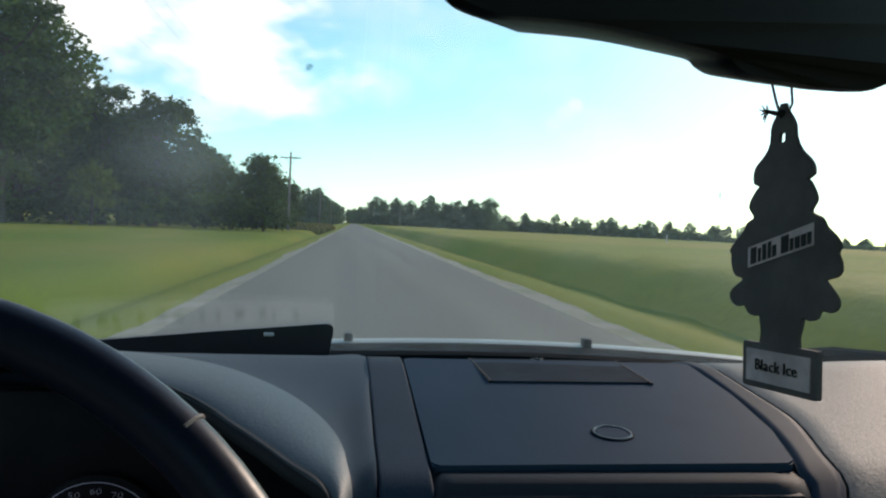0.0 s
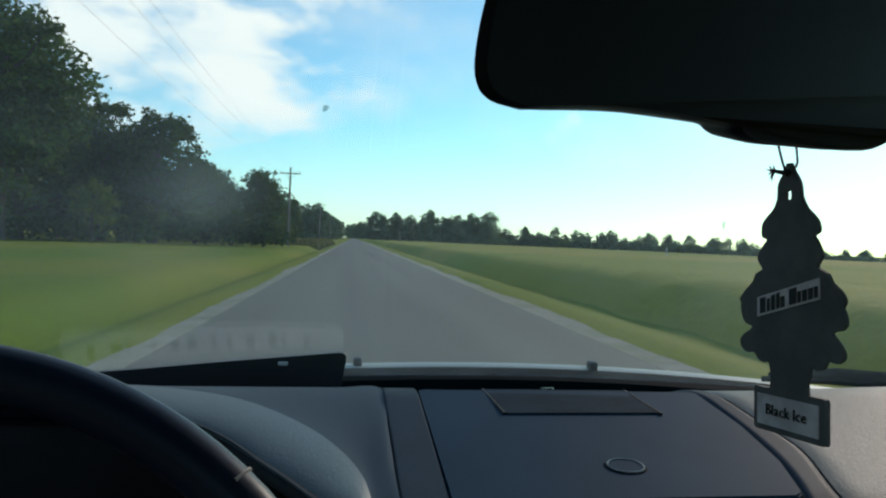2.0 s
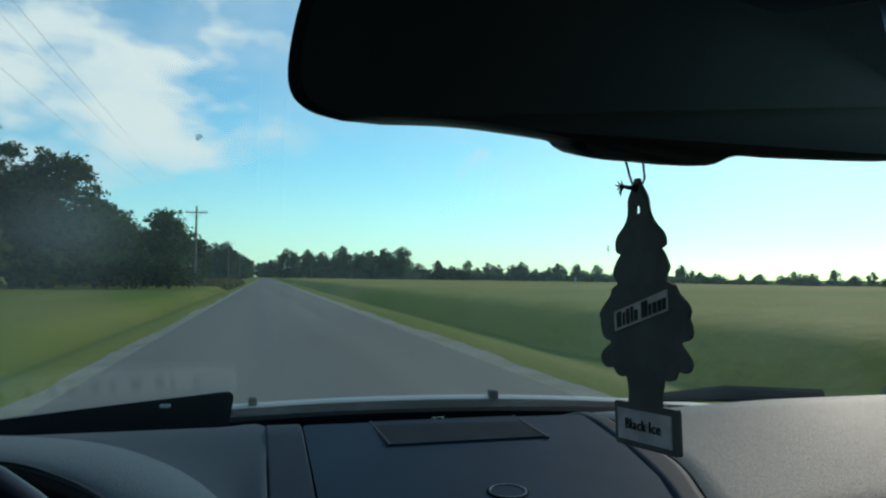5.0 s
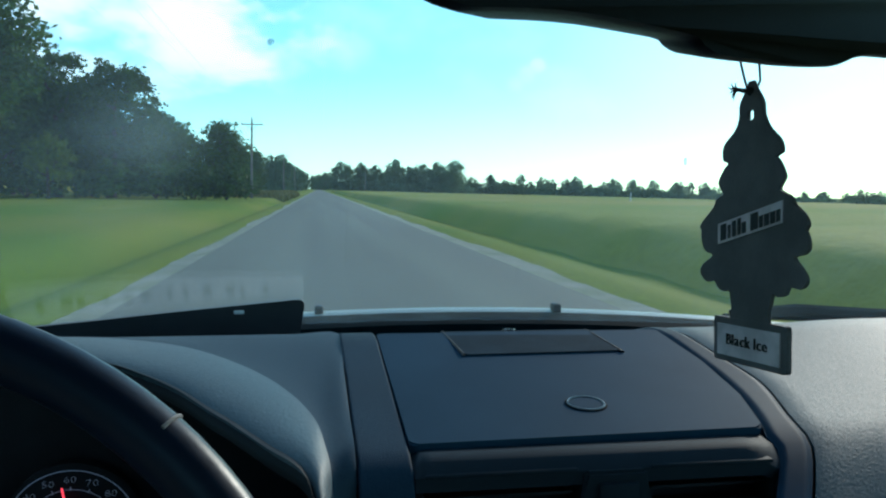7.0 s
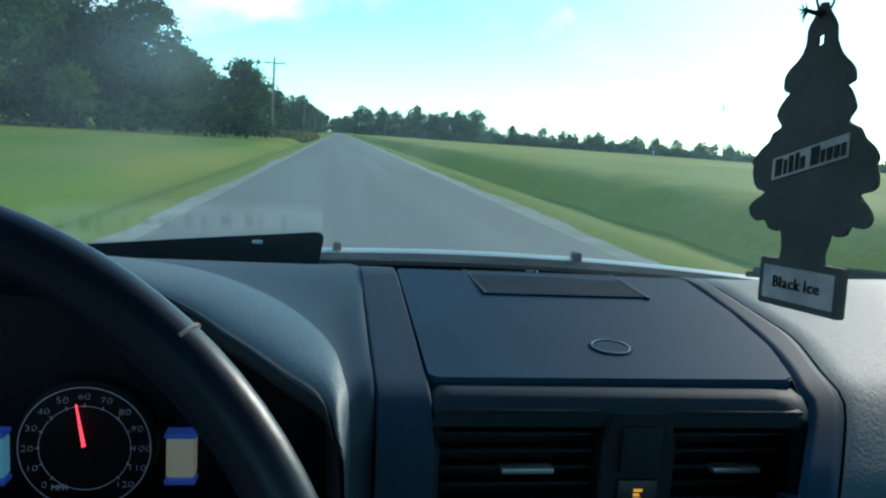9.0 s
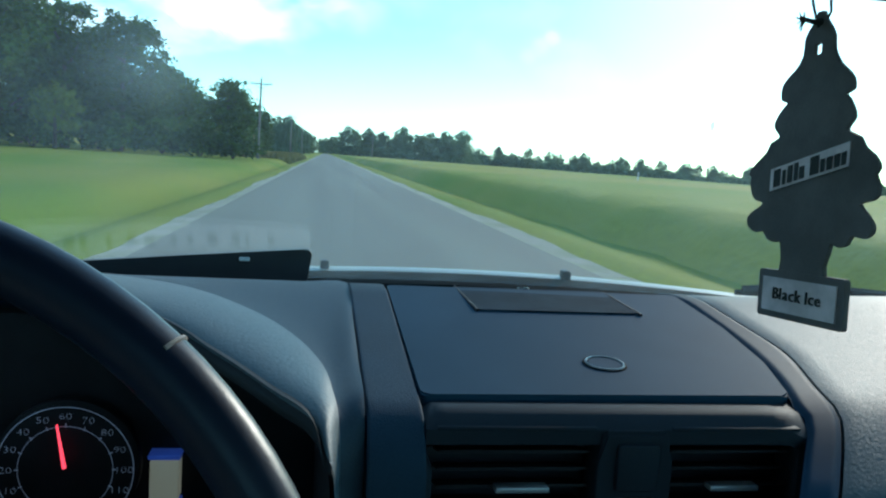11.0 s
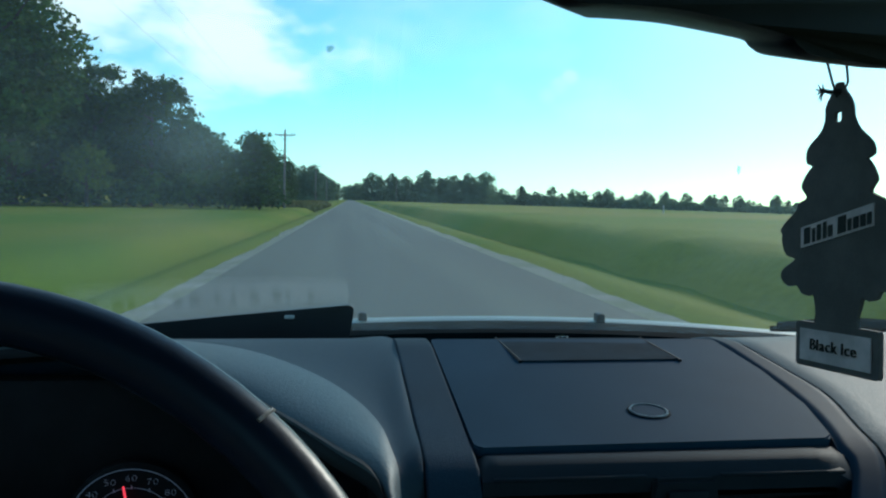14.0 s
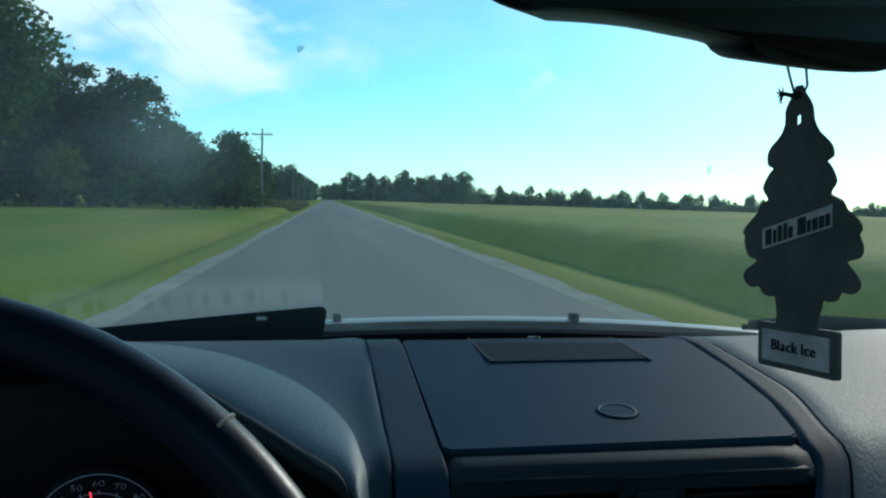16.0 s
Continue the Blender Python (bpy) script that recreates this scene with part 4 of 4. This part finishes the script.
# half of the hood's lip, of its crest and of the border of the flat pad round it, mirrored about the dials
LIP = [(-0.345, 0.140, 0.966), (-0.300, 0.135, 0.962), (-0.270, 0.120, 0.956), (-0.245, 0.097, 0.951), (-0.224, 0.067, 0.947), (-0.206, 0.042, 0.944), (-0.183, 0.007, 0.940), (-0.164, -0.022, 0.937), (-0.157, -0.040, 0.925), (-0.152, -0.045, 0.900), (-0.150, -0.045, 0.800)]
CREST = [(-0.345, 0.240, 0.957), (-0.313, 0.235, 0.956), (-0.271, 0.219, 0.954), (-0.235, 0.191, 0.951), (-0.198, 0.147, 0.946), (-0.173, 0.102, 0.941), (-0.158, 0.059, 0.936), (-0.153, 0.023, 0.932), (-0.150, -0.008, 0.925), (-0.1485, -0.020, 0.890), (-0.1480, -0.020, 0.800)]
RUN = [(-0.345, 0.265), (-0.310, 0.265), (-0.265, 0.265), (-0.220, 0.265), (-0.175, 0.265), (-0.1368, 0.260), (-0.1368, 0.150), (-0.1368, 0.060), (-0.1368, 0.000), (-0.1368, -0.016), (-0.1368, -0.016)]
RUN = [(x, y, pad(y) if i < 9 else (0.885, 0.80)[i - 9]) for i, (x, y) in enumerate(RUN)]


def fine(line, n=4):
    out = []
    for i in range(len(line) - 1):
        p0, p1, p2, p3 = (Vector(line[max(0, min(len(line) - 1, i + k))]) for k in (-1, 0, 1, 2))
        for j in range(n):
            t = j / n
            out.append(0.5 * ((2 * p1) + (p2 - p0) * t + (2 * p0 - 5 * p1 + 4 * p2 - p3) * t * t + (3 * p1 - p0 - 3 * p2 + p3) * t ** 3))
    return out + [Vector(line[-1])]


def mirrored(line):
    right = fine(line)
    top = right[0]
    return [Vector((-0.69 - p.x, top.y + (0.07 * smooth01((p.x + 0.345) / 0.07) if line is LIP else 0.02 * smooth01((p.x + 0.345) / 0.07)), top.z - 0.35 * (top.z - p.z) if p.z > 0.928 else p.z)) for p in reversed(right[1:])] + right


lip, crest, run = mirrored(LIP), mirrored(CREST), mirrored(RUN)


def hood_point(i, v):
    """From the lip (0) over the rolled face to the crest (1) and out into the pad (2)."""
    a, b, c = lip[int(i)], crest[int(i)], run[int(i)]
    if v <= 1:
        drop = 0.012 * smooth01((a.z - 0.905) / 0.03)
        k = Vector((a.x * 0.85 + b.x * 0.15, a.y + 0.007, a.z + 0.25 * drop + 0.002))
        a = a + Vector((0, -0.010, -1.0)) * drop
        return (1 - v) ** 2 * a + 2 * v * (1 - v) * k + v * v * b
    v -= 1
    p = b.lerp(c, v)
    p.z = b.z + (c.z - b.z) * smooth01(v)
    return p


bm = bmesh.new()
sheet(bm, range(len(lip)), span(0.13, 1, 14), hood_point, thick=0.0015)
part("hood_roll", bm, M["brow"], cluster, "grained vinyl brow over the dials, its highlight put into the colour")
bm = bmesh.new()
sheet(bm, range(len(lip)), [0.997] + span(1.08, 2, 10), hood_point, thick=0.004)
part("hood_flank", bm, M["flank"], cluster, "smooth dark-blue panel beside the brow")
bm = bmesh.new()
sheet(bm, range(len(lip)), span(0, 0.13, 4), hood_point, thick=0.003)
part("hood_lip", bm, M["vent"], cluster, "rolled edge of the brow, its shade put in as dark plastic")
bm = bmesh.new()
sheet(bm, range(len(lip)), [0, 0.3, 0.7, 1.0], lambda i, v: (-0.345 + (lip[int(i)].x + 0.345) * (0.99 - 0.03 * v), lip[int(i)].y + 0.002 + v * (0.235 - lip[int(i)].y), lip[int(i)].z - 0.004 - 0.02 * v))
part("hood_inside", bm, M["vent"], cluster)
bm = bmesh.new()
box(bm, (-0.54, 0.215, 0.70), (-0.15, 0.235, 0.930), 0.01)
part("dial_board", bm, M["dial"], cluster)
DC = Vector((-0.338, 0.188, 0.818))
DR = 0.0475
for r, w, label in ((DR, 0.00035, "outer ring"), (0.0330, 0.00025, "scale ring")):
    bm = bmesh.new()
    tube(bm, [DC + Vector((r * math.cos(a), 0, r * math.sin(a))) for a in span(0, 2 * math.pi * 63 / 64, 63)], w, 6, closed=True)
    part("dial_ring", bm, M["figures"], cluster, "faintly lit ring")
bm = bmesh.new()
tube(bm, [DC + Vector((0, 0.016, 0)), DC + Vector((0, 0.006, 0)), DC + Vector((0, 0.004, 0))], [0.051, 0.051, 0.048], 48)
part("dial_face", bm, M["dial"], cluster)
for k in range(13):
    a = radians(225 - k * 22.5)
    d = Vector((math.cos(a), 0, math.sin(a)))
    bm = bmesh.new()
    tube(bm, [DC + d * 0.0322, DC + d * 0.0350], 0.0004, 4)
    part("dial_tick", bm, M["figures"], cluster)
    p = DC + d * 0.0407 + Vector((0, -0.001, 0))
    lettering("dial_figure", str(k * 10), 0.0072, Matrix.Translation(p) @ Matrix.Rotation(radians(90), 4, "X") @ Matrix.Diagonal((1.32, 1, 1, 1)), M["figures"], cluster, thin=0.00024)
lettering("dial_figure", "MPH", 0.006, Matrix.Translation(DC + Vector((-0.018, -0.001, -0.031))) @ Matrix.Rotation(radians(90), 4, "X"), M["figures"], cluster)
bm = bmesh.new()
a = radians(98)
d = Vector((math.cos(a), 0, math.sin(a)))
tube(bm, [DC + Vector((0, -0.004, 0.005)) - d * 0.002, DC + Vector((0, -0.004, 0.0)) + d * 0.036], [0.0016, 0.0007], 6)
part("dial_needle", bm, M["needle"], cluster, "glowing red needle")
for x0, x1, m1, z0, z1 in ((-0.283, -0.259, "lcd", 0.788, 0.820), (-0.427, -0.399, "lcd_teal", 0.788, 0.820)):
    bm = bmesh.new()
    box(bm, (x0 + 0.001, 0.200, z0), (x1 - 0.001, 0.214, z1), 0.002)
    lcd = part("display", bm, M[m1], cluster, "small lit display")
    for a, b in ((z1 + 0.001, z1 + 0.005), (z0 - 0.005, z0 - 0.001)):
        bm = bmesh.new()
        box(bm, (x0, 0.198, a), (x1, 0.214, b), 0.001)
        part("display_band", bm, M["lcd_blue"], lcd, "blue lit band")

# ---- steering wheel ----
WC, WT = Vector((-0.330, -0.19, 0.870)), radians(20)
wheel = thing("steering_wheel", WC, "dark leather-wrapped steering wheel", "steering wheel")
W_UP, W_X = Vector((0, math.sin(WT), math.cos(WT))), Vector((1, 0, 0))
W_N = W_X.cross(W_UP)
RR = 0.1745


def on_rim(a, r=RR):
    return WC + W_X * (r * math.cos(a)) + W_UP * (r * math.sin(a))


bm = bmesh.new()
tube(bm, [on_rim(a) for a in span(0, 2 * math.pi * 95 / 96, 95)], 0.0108, 16, closed=True)
part("rim", bm, M["leather"], wheel, "smooth dark leather rim")
for a in (radians(47.9), radians(131.8)):
    bm = bmesh.new()
    out = (on_rim(a) - WC).normalized()
    tube(bm, [on_rim(a) + out * (0.0110 * math.cos(b)) + W_N * (0.0110 * math.sin(b)) for b in span(radians(-30), radians(62), 12)], 0.0008, 5)
    part("rim_seam", bm, M["stitch"], wheel, "pale stitched seam")
bm = bmesh.new()
tube(bm, [WC + W_N * -0.0 + W_UP * -0.01 - W_N * 0.045, WC - W_N * 0.03, WC + W_N * 0.0, WC + W_N * 0.012], [0.05, 0.075, 0.07, 0.045], 24)
part("hub", bm, M["leather"], wheel)
for a in (radians(-8), radians(188), radians(270)):
    bm = bmesh.new()
    tube(bm, [WC + (on_rim(a) - WC) * 0.3 - W_N * 0.02, WC + (on_rim(a) - WC) * 0.7 - W_N * 0.012, on_rim(a)], [0.022, 0.018, 0.013], 10)
    part("spoke", bm, M["black"], wheel)
bm = bmesh.new()
tube(bm, [WC - W_N * 0.04, WC - W_N * 0.25], 0.03, 12)
part("column", bm, M["black"], wheel)

# ---- black panel on the dash edge ----
bm = bmesh.new()
prism(bm, rounded([(-0.1655, 0.9575), (-0.1735, 0.908), (-0.46, 0.908), (-0.47, 0.928), (-0.387, 0.936), (-0.30, 0.945)], 0.011, 7), lambda x, z: (x, 0.447, z), (0, 0.012, 0))
bmesh.ops.bevel(bm, geom=[e for e in bm.edges if abs(e.verts[0].co.y - e.verts[1].co.y) < 1e-5], offset=0.0012, segments=2, affect="EDGES")
panel = thing("dash_panel", (-0.30, 0.45, 0.90), "low black plastic panel standing on the dashboard", "panel")
plate = part("plate", bm, M["black"], panel)
bm = bmesh.new()
box(bm, (-0.243, 0.444, 0.9415), (-0.232, 0.448, 0.9455), 0.001)
part("clip", bm, M["white_paint"], plate, "tiny pale clip")
bm = bmesh.new()
prism(bm, rounded([(-0.54, 0.598), (-0.165, 0.652), (-0.165, 0.690), (-0.54, 0.664)], 0.012), lambda x, y: (x, y, pad(y) + 0.004), (0, 0, -0.002))
sheet_of_paper = solo("paper_sheet", bm, M["paper"], "white printed sheet of paper lying behind the panel", "paper", smooth=False)
for i in range(12):
    bm = bmesh.new()
    x, y, w = -0.51 + i * 0.026 + 0.004 * math.sin(i * 2.3), 0.624 + i * 0.0032, 0.009 + 0.004 * math.sin(i * 1.7)
    prism(bm, [(x, y), (x + w, y + 0.002), (x + w, y + 0.020), (x, y + 0.018)], lambda x, y: (x, y, pad(y) + 0.0055), (0, 0, -0.001))
    part("print_bar", bm, M["ink"], sheet_of_paper, "dark printed bar", smooth=False)

# ---- rear-view mirror ----
MX, MY, MZ = 0.03, -0.112, 1.135
mirror = thing("rear_view_mirror", (MX, MY, MZ), "wide black rear-view mirror hung from the windshield", "mirror")


def tangent(x, z, back=0.0):
    d = min(0.0, x - 0.030)
    return (x - 0.35 * back if x < 0.03 else x, -0.112 + 0.6 * d - 0.9 * max(0.0, d + 0.025) ** 2 + back, z + 0.0025 + 0.004 * smooth01((-0.02 - x) / 0.1))


shell = [(-0.1225, 1.1195), (-0.1330, 1.1206), (-0.1378, 1.1248), (-0.1384, 1.134), (-0.1352, 1.151), (-0.1290, 1.167), (-0.116, 1.192), (-0.101, 1.210), (0.00, 1.236), (0.135, 1.242), (0.165, 1.236), (0.180, 1.216), (0.182, 1.165), (0.178, 1.146), (0.165, 1.1368), (0.100, 1.1352), (0.072, 1.1352), (0.056, 1.1300), (0.024, 1.1295), (-0.0082, 1.1274), (-0.0195, 1.1292), (-0.0295, 1.1318), (-0.078, 1.1277)]
shell = [(p.x, p.y) for p in fine([(x, z, 0.0) for x, z in shell + shell[:1]], 4)][:-1]
GL = [(-0.100, 1.1540), (-0.060, 1.1670), (-0.010, 1.1785), (0.045, 1.1840), (0.110, 1.1815), (0.160, 1.1750)]
bm = bmesh.new()
rings = []
for back, grow in ((-0.003, 0.985), (0.0, 1.0), (0.004, 0.985), (0.012, 0.925), (0.024, 0.83), (0.034, 0.55)):
    rings.append([bm.verts.new(tangent(0.03 + (x - 0.03) * grow, 1.165 + (z - 1.165) * grow, back)) for x, z in shell])
for r, s in zip(rings, rings[1:]):
    for i in range(len(r)):
        bm.faces.new((r[i], r[(i + 1) % len(r)], s[(i + 1) % len(r)], s[i]))
bm.faces.new(rings[-1])
bm.faces.new(rings[0][::-1])
part("housing", bm, M["shell"], mirror, "rounded black plastic housing")
bm = bmesh.new()
upper = [(0.165, 1.2200), (0.135, 1.2300), (0.00, 1.2240), (-0.095, 1.1990), (-0.110, 1.1850)]
bm.faces.new([bm.verts.new(tangent(x, z, -0.0050)) for x, z in GL + upper])
part("mirror_glass", bm, M["mirror"], mirror, "mirror glass, the dim cabin it reflects put into its colour")
bm = bmesh.new()
tube(bm, [tangent(x, z, -0.0045) for x, z in GL], 0.0011, 6)
part("bezel_edge", bm, M["trim"], mirror, "thin satin bezel edge")
bm = bmesh.new()
tube(bm, [tangent(0.03, 1.17, 0.03), (0.035, -0.03, 1.21), (0.035, 0.045, 1.330)], [0.014, 0.012, 0.018], 12)
part("stem", bm, M["black"], mirror)

# ---- air freshener ----
FX, FY, FTOP = 0.0202, -0.114, 1.1250
fresh = thing("air_freshener", (FX, FY, 1.0), "black tree-shaped card air freshener hung on a string", "air freshener")
half = [(0, 0.012), (0.022, 0.02), (0.054, 0.045), (0.085, 0.062), (0.125, 0.066), (0.17, 0.092), (0.20, 0.127), (0.226, 0.151), (0.26, 0.156), (0.272, 0.128), (0.285, 0.14), (0.315, 0.16), (0.345, 0.17), (0.368, 0.152), (0.385, 0.148), (0.405, 0.195), (0.435, 0.215), (0.46, 0.25), (0.485, 0.272), (0.505, 0.275), (0.52, 0.265), (0.545, 0.278), (0.578, 0.28), (0.596, 0.255), (0.605, 0.215), (0.635, 0.245), (0.665, 0.27), (0.69, 0.268), (0.707, 0.24), (0.702, 0.195), (0.728, 0.18), (0.739, 0.145), (0.73, 0.118), (0.76, 0.108), (0.80, 0.094), (0.835, 0.1)]
half = [tuple(p) for p in fine([(v, w, 0.0) for v, w in half], 2)]
half = [(v, w) for v, w, _ in half]
FH = 0.1205
turn = Matrix.Translation((FX, FY, FTOP)) @ Matrix.Rotation(radians(-84), 4, "Z") @ Matrix.Rotation(radians(-3.0), 4, "Y")


def on_card(u, v, d=0.0):
    return tuple(turn @ Vector((u * FH, d, -v * FH)))


bm = bmesh.new()
HOLE = [(0.0, 0.137), (0.016, 0.131), (0.016, 0.104), (0.0, 0.098)]
for side in (1, -1):
    loop = [(side * w * (1.0 if side > 0 else 1.0 + 0.05 * math.sin(v * 40)), v + (0 if side > 0 else 0.004 * math.sin(v * 55) * smooth01(v * 8) * smooth01((0.80 - v) * 20))) for v, w in half] + [(0.0, 0.835)] + [(side * u, v) for u, v in HOLE] + [(0.0, 0.0)]
    prism(bm, loop, lambda u, v: on_card(u, v, -0.0009), Vector(on_card(0, 0, 0.0018)) - Vector(on_card(0, 0, 0)))
card = part("tree_card", bm, M["fresh"], fresh, smooth=False)
bm = bmesh.new()
prism(bm, rounded([(-0.192, 0.832), (0.192, 0.832), (0.192, 0.992), (-0.192, 0.992)], 0.014, 3), lambda u, v: on_card(u, v, -0.0012), Vector(on_card(0, 0, 0.0024)) - Vector(on_card(0, 0, 0)))
part("foot_card", bm, M["fresh"], fresh, smooth=False)
bm = bmesh.new()
prism(bm, [(-0.166, 0.857), (0.164, 0.857), (0.164, 0.970), (-0.166, 0.970)], lambda u, v: on_card(u, v, -0.0018), Vector(on_card(0, 0, 0.0006)) - Vector(on_card(0, 0, 0)))
foot_label = part("foot_label", bm, M["white_card"], fresh, "white label with black lettering", smooth=False)
at = -0.0138
for ch, wide in zip("Black Ice", (0.60, 0.26, 0.54, 0.50, 0.54, 0.30, 0.28, 0.50, 0.54)):
    if ch != " ":
        lettering("letter", ch, 0.0068, turn @ Matrix.Translation((at + wide * 0.0034, -0.0021, -0.928 * FH)) @ Matrix.Rotation(radians(90), 4, "X"), M["ink"], foot_label, base=True)
    at += wide * 0.0066
tilt = radians(12.5)
bm = bmesh.new()
lab = [(-0.176, 0.456), (0.172, 0.456), (0.172, 0.530), (-0.176, 0.530)]
lab = [(u * math.cos(tilt), v - u * math.sin(tilt)) for u, v in lab]
prism(bm, lab, lambda u, v: on_card(u, v, -0.0014), Vector(on_card(0, 0, 0.0006)) - Vector(on_card(0, 0, 0)))
name_label = part("name_label", bm, M["white_card"], fresh, "white label with a printed mark", smooth=False)
for u0, w, v0, v1 in ((-0.148, 0.030, 0.490, 0.548), (-0.108, 0.014, 0.500, 0.548), (-0.085, 0.020, 0.492, 0.548), (-0.056, 0.016, 0.490, 0.548), (-0.033, 0.020, 0.508, 0.548), (0.012, 0.036, 0.490, 0.548), (0.055, 0.016, 0.508, 0.548), (0.079, 0.022, 0.508, 0.548), (0.108, 0.022, 0.508, 0.548), (0.136, 0.018, 0.508, 0.548)):
    bm = bmesh.new()
    q = [(u0, v0), (u0 + w, v0), (u0 + w, v1), (u0, v1)]
    q = [(u * 1.06, v - 0.026) for u, v in q]
    prism(bm, [(u * math.cos(tilt), v - u * math.sin(tilt)) for u, v in q], lambda u, v: on_card(u, v, -0.0017), Vector(on_card(0, 0, 0.0003)) - Vector(on_card(0, 0, 0)))
    part("name_bar", bm, M["ink"], name_label, "black printed bar", smooth=False)
for dx in (-0.0040, 0.0040):
    bm = bmesh.new()
    tube(bm, [(FX + dx * 1.1, FY + 0.003, 1.1345), (FX + dx * 0.9, FY, 1.1255), (FX + dx * 0.25, FY, FTOP - 0.006)], 0.00055, 5)
    part("string", bm, M["string"], fresh, "thin dark string")
bm = bmesh.new()
knot_at = Vector((FX - 0.0005, FY - 0.001, FTOP - 0.004))
tube(bm, [knot_at, knot_at + Vector((-0.004, 0, -0.0003)), knot_at + Vector((-0.0072, 0, 0.0002))], [0.0015, 0.0010, 0.0008], 6)
for dx, dz in ((-0.0030, 0.0024), (-0.0042, 0.0006), (-0.0034, -0.0018), (-0.0016, -0.0046), (-0.0024, -0.0036), (-0.0010, 0.0028)):
    a = knot_at + Vector((-0.0068, 0, 0.0001))
    tube(bm, [a, a + Vector((dx * 0.6, 0.0004, dz * 0.4)), a + Vector((dx, 0, dz))], [0.0005, 0.0004, 0.0002], 5)
part("knot", bm, M["string"], fresh, "frayed knot")

# ---- wiper outside the glass ----
wiper = thing("wiper", (0.55, 0.66, 0.90), "black wiper arm parked at the foot of the windshield", "wiper")
bm = bmesh.new()
tube(bm, [(0.50, 0.705, 0.892), (0.60, 0.685, 0.897), (0.74, 0.63, 0.893)], [0.006, 0.012, 0.013], 8)
part("arm", bm, M["rubber"], wiper)
bm = bmesh.new()
tube(bm, [(0.50, 0.725, 0.884), (0.60, 0.705, 0.884), (0.74, 0.66, 0.882)], 0.005, 6)
part("blade", bm, M["rubber"], wiper)

# ---- what the road has passed: behind the car ----
STANDS["on"] = Matrix.Identity(4)


def gable_house(name, x, y, w, d, h, rise, wall, roof, label, windows):
    ob = thing(name, at_ground(x, y), label, "house" if windows else "shed")
    z = land(x, y)
    bm = bmesh.new()
    prism(bm, [(-w / 2, 0), (w / 2, 0), (w / 2, h), (0, h + rise), (-w / 2, h)], lambda a, b: (x + a, y - d / 2, z - 0.1 + b), (0, d, 0))
    part("wall", bm, wall, ob, smooth=False)
    for s in (-1, 1):
        bm = bmesh.new()
        a, b = Vector((x + s * (w / 2 + 0.45), y - d / 2 - 0.4, z + h - 0.35)), Vector((x - s * 0.03, y - d / 2 - 0.4, z + h + rise + 0.04))
        lo = [bm.verts.new(p) for p in (a, b, b + Vector((0, d + 0.8, 0)), a + Vector((0, d + 0.8, 0)))]
        hi = [bm.verts.new(v.co + Vector((0, 0, 0.14))) for v in lo]
        bm.faces.new(lo[::-1])
        bm.faces.new(hi)
        for i in range(4):
            bm.faces.new((lo[i], lo[(i + 1) % 4], hi[(i + 1) % 4], hi[i]))
        part("roof", bm, roof, ob, smooth=False)
    for k in windows:
        bm = bmesh.new()
        box(bm, (x + k - 0.6, y - d / 2 - 0.06, z + 0.9), (x + k + 0.6, y - d / 2 + 0.03, z + 2.1), 0.02)
        win = part("window", bm, M["white_paint"], ob, smooth=False)
        bm = bmesh.new()
        box(bm, (x + k - 0.5, y - d / 2 - 0.075, z + 1.0), (x + k + 0.5, y - d / 2 - 0.055, z + 2.0))
        part("pane", bm, M["pane"], win, smooth=False)


gable_house("house", 44.0, -208.0, 13.0, 9.0, 2.7, 2.2, M["siding"], M["roofing"], "single-storey house with a low grey shingle roof", (-4.0, 0.0, 4.0))
gable_house("long_shed", -78.0, -168.0, 8.0, 30.0, 2.6, 1.2, M["tin"], M["tin"], "long low shed with a pale tin roof", ())
stand(oak, 24.0, -196.0, 1.05, 1.0)
bush("bush", 91, 3.0, 5.0, 200, 0.2, "rounded roadside bush under a tree", M["leaf"], at_ground(6.6, -146.0))
field_tree = tree("roadside_tree", 83, 9.5, 8.0, 0.14, 330, 16, 0.2, "spreading dark tree standing alone beside the road", M["leaf"], at_ground(10.5, -143.0), lobes=9)


def mailbox(x, y):
    b = Vector(at_ground(x, y))
    ob = thing("mailbox", b, "grey mailbox on a wooden post", "mailbox")
    bm = bmesh.new()
    box(bm, b + Vector((-0.05, -0.05, -0.3)), b + Vector((0.05, 0.05, 1.05)), 0.008)
    part("post", bm, M["timber"], ob)
    bm = bmesh.new()
    prism(bm, [(-0.09, 0)] + [(0.09 * math.cos(a), 0.12 + 0.09 * math.sin(a)) for a in span(math.pi, 0, 10)] + [(0.09, 0)], lambda u, v: tuple(b + Vector((u, -0.24, 1.05 + v))), (0, 0.48, 0))
    part("box", bm, M["tin"], ob)


mailbox(-4.4, -60.0)
b = Vector(at_ground(-5.0, -8.0))
globe = thing("globe_lamp", b, "white globe lamp on a slim pale post", "lamp post")
bm = bmesh.new()
tube(bm, [b - Vector((0, 0, 0.3)), b + Vector((0, 0, 1.35))], 0.045, 10)
part("post", bm, M["white_paint"], globe)
bm = bmesh.new()
bmesh.ops.create_uvsphere(bm, u_segments=20, v_segments=12, radius=0.2, matrix=Matrix.Translation(b + Vector((0, 0, 1.52))))
part("globe", bm, M["white_paint"], globe)
bm = bmesh.new()
sheet(bm, span(-40.0, ROAD_L - 0.4, 20), [-139.0, -137.0, -135.0], lambda x, y: (x, y, land(x, y) + 0.03), thick=0.08)
solo("driveway", bm, M["gravel"], "pale gravel driveway off the road", "driveway", kind="structure")
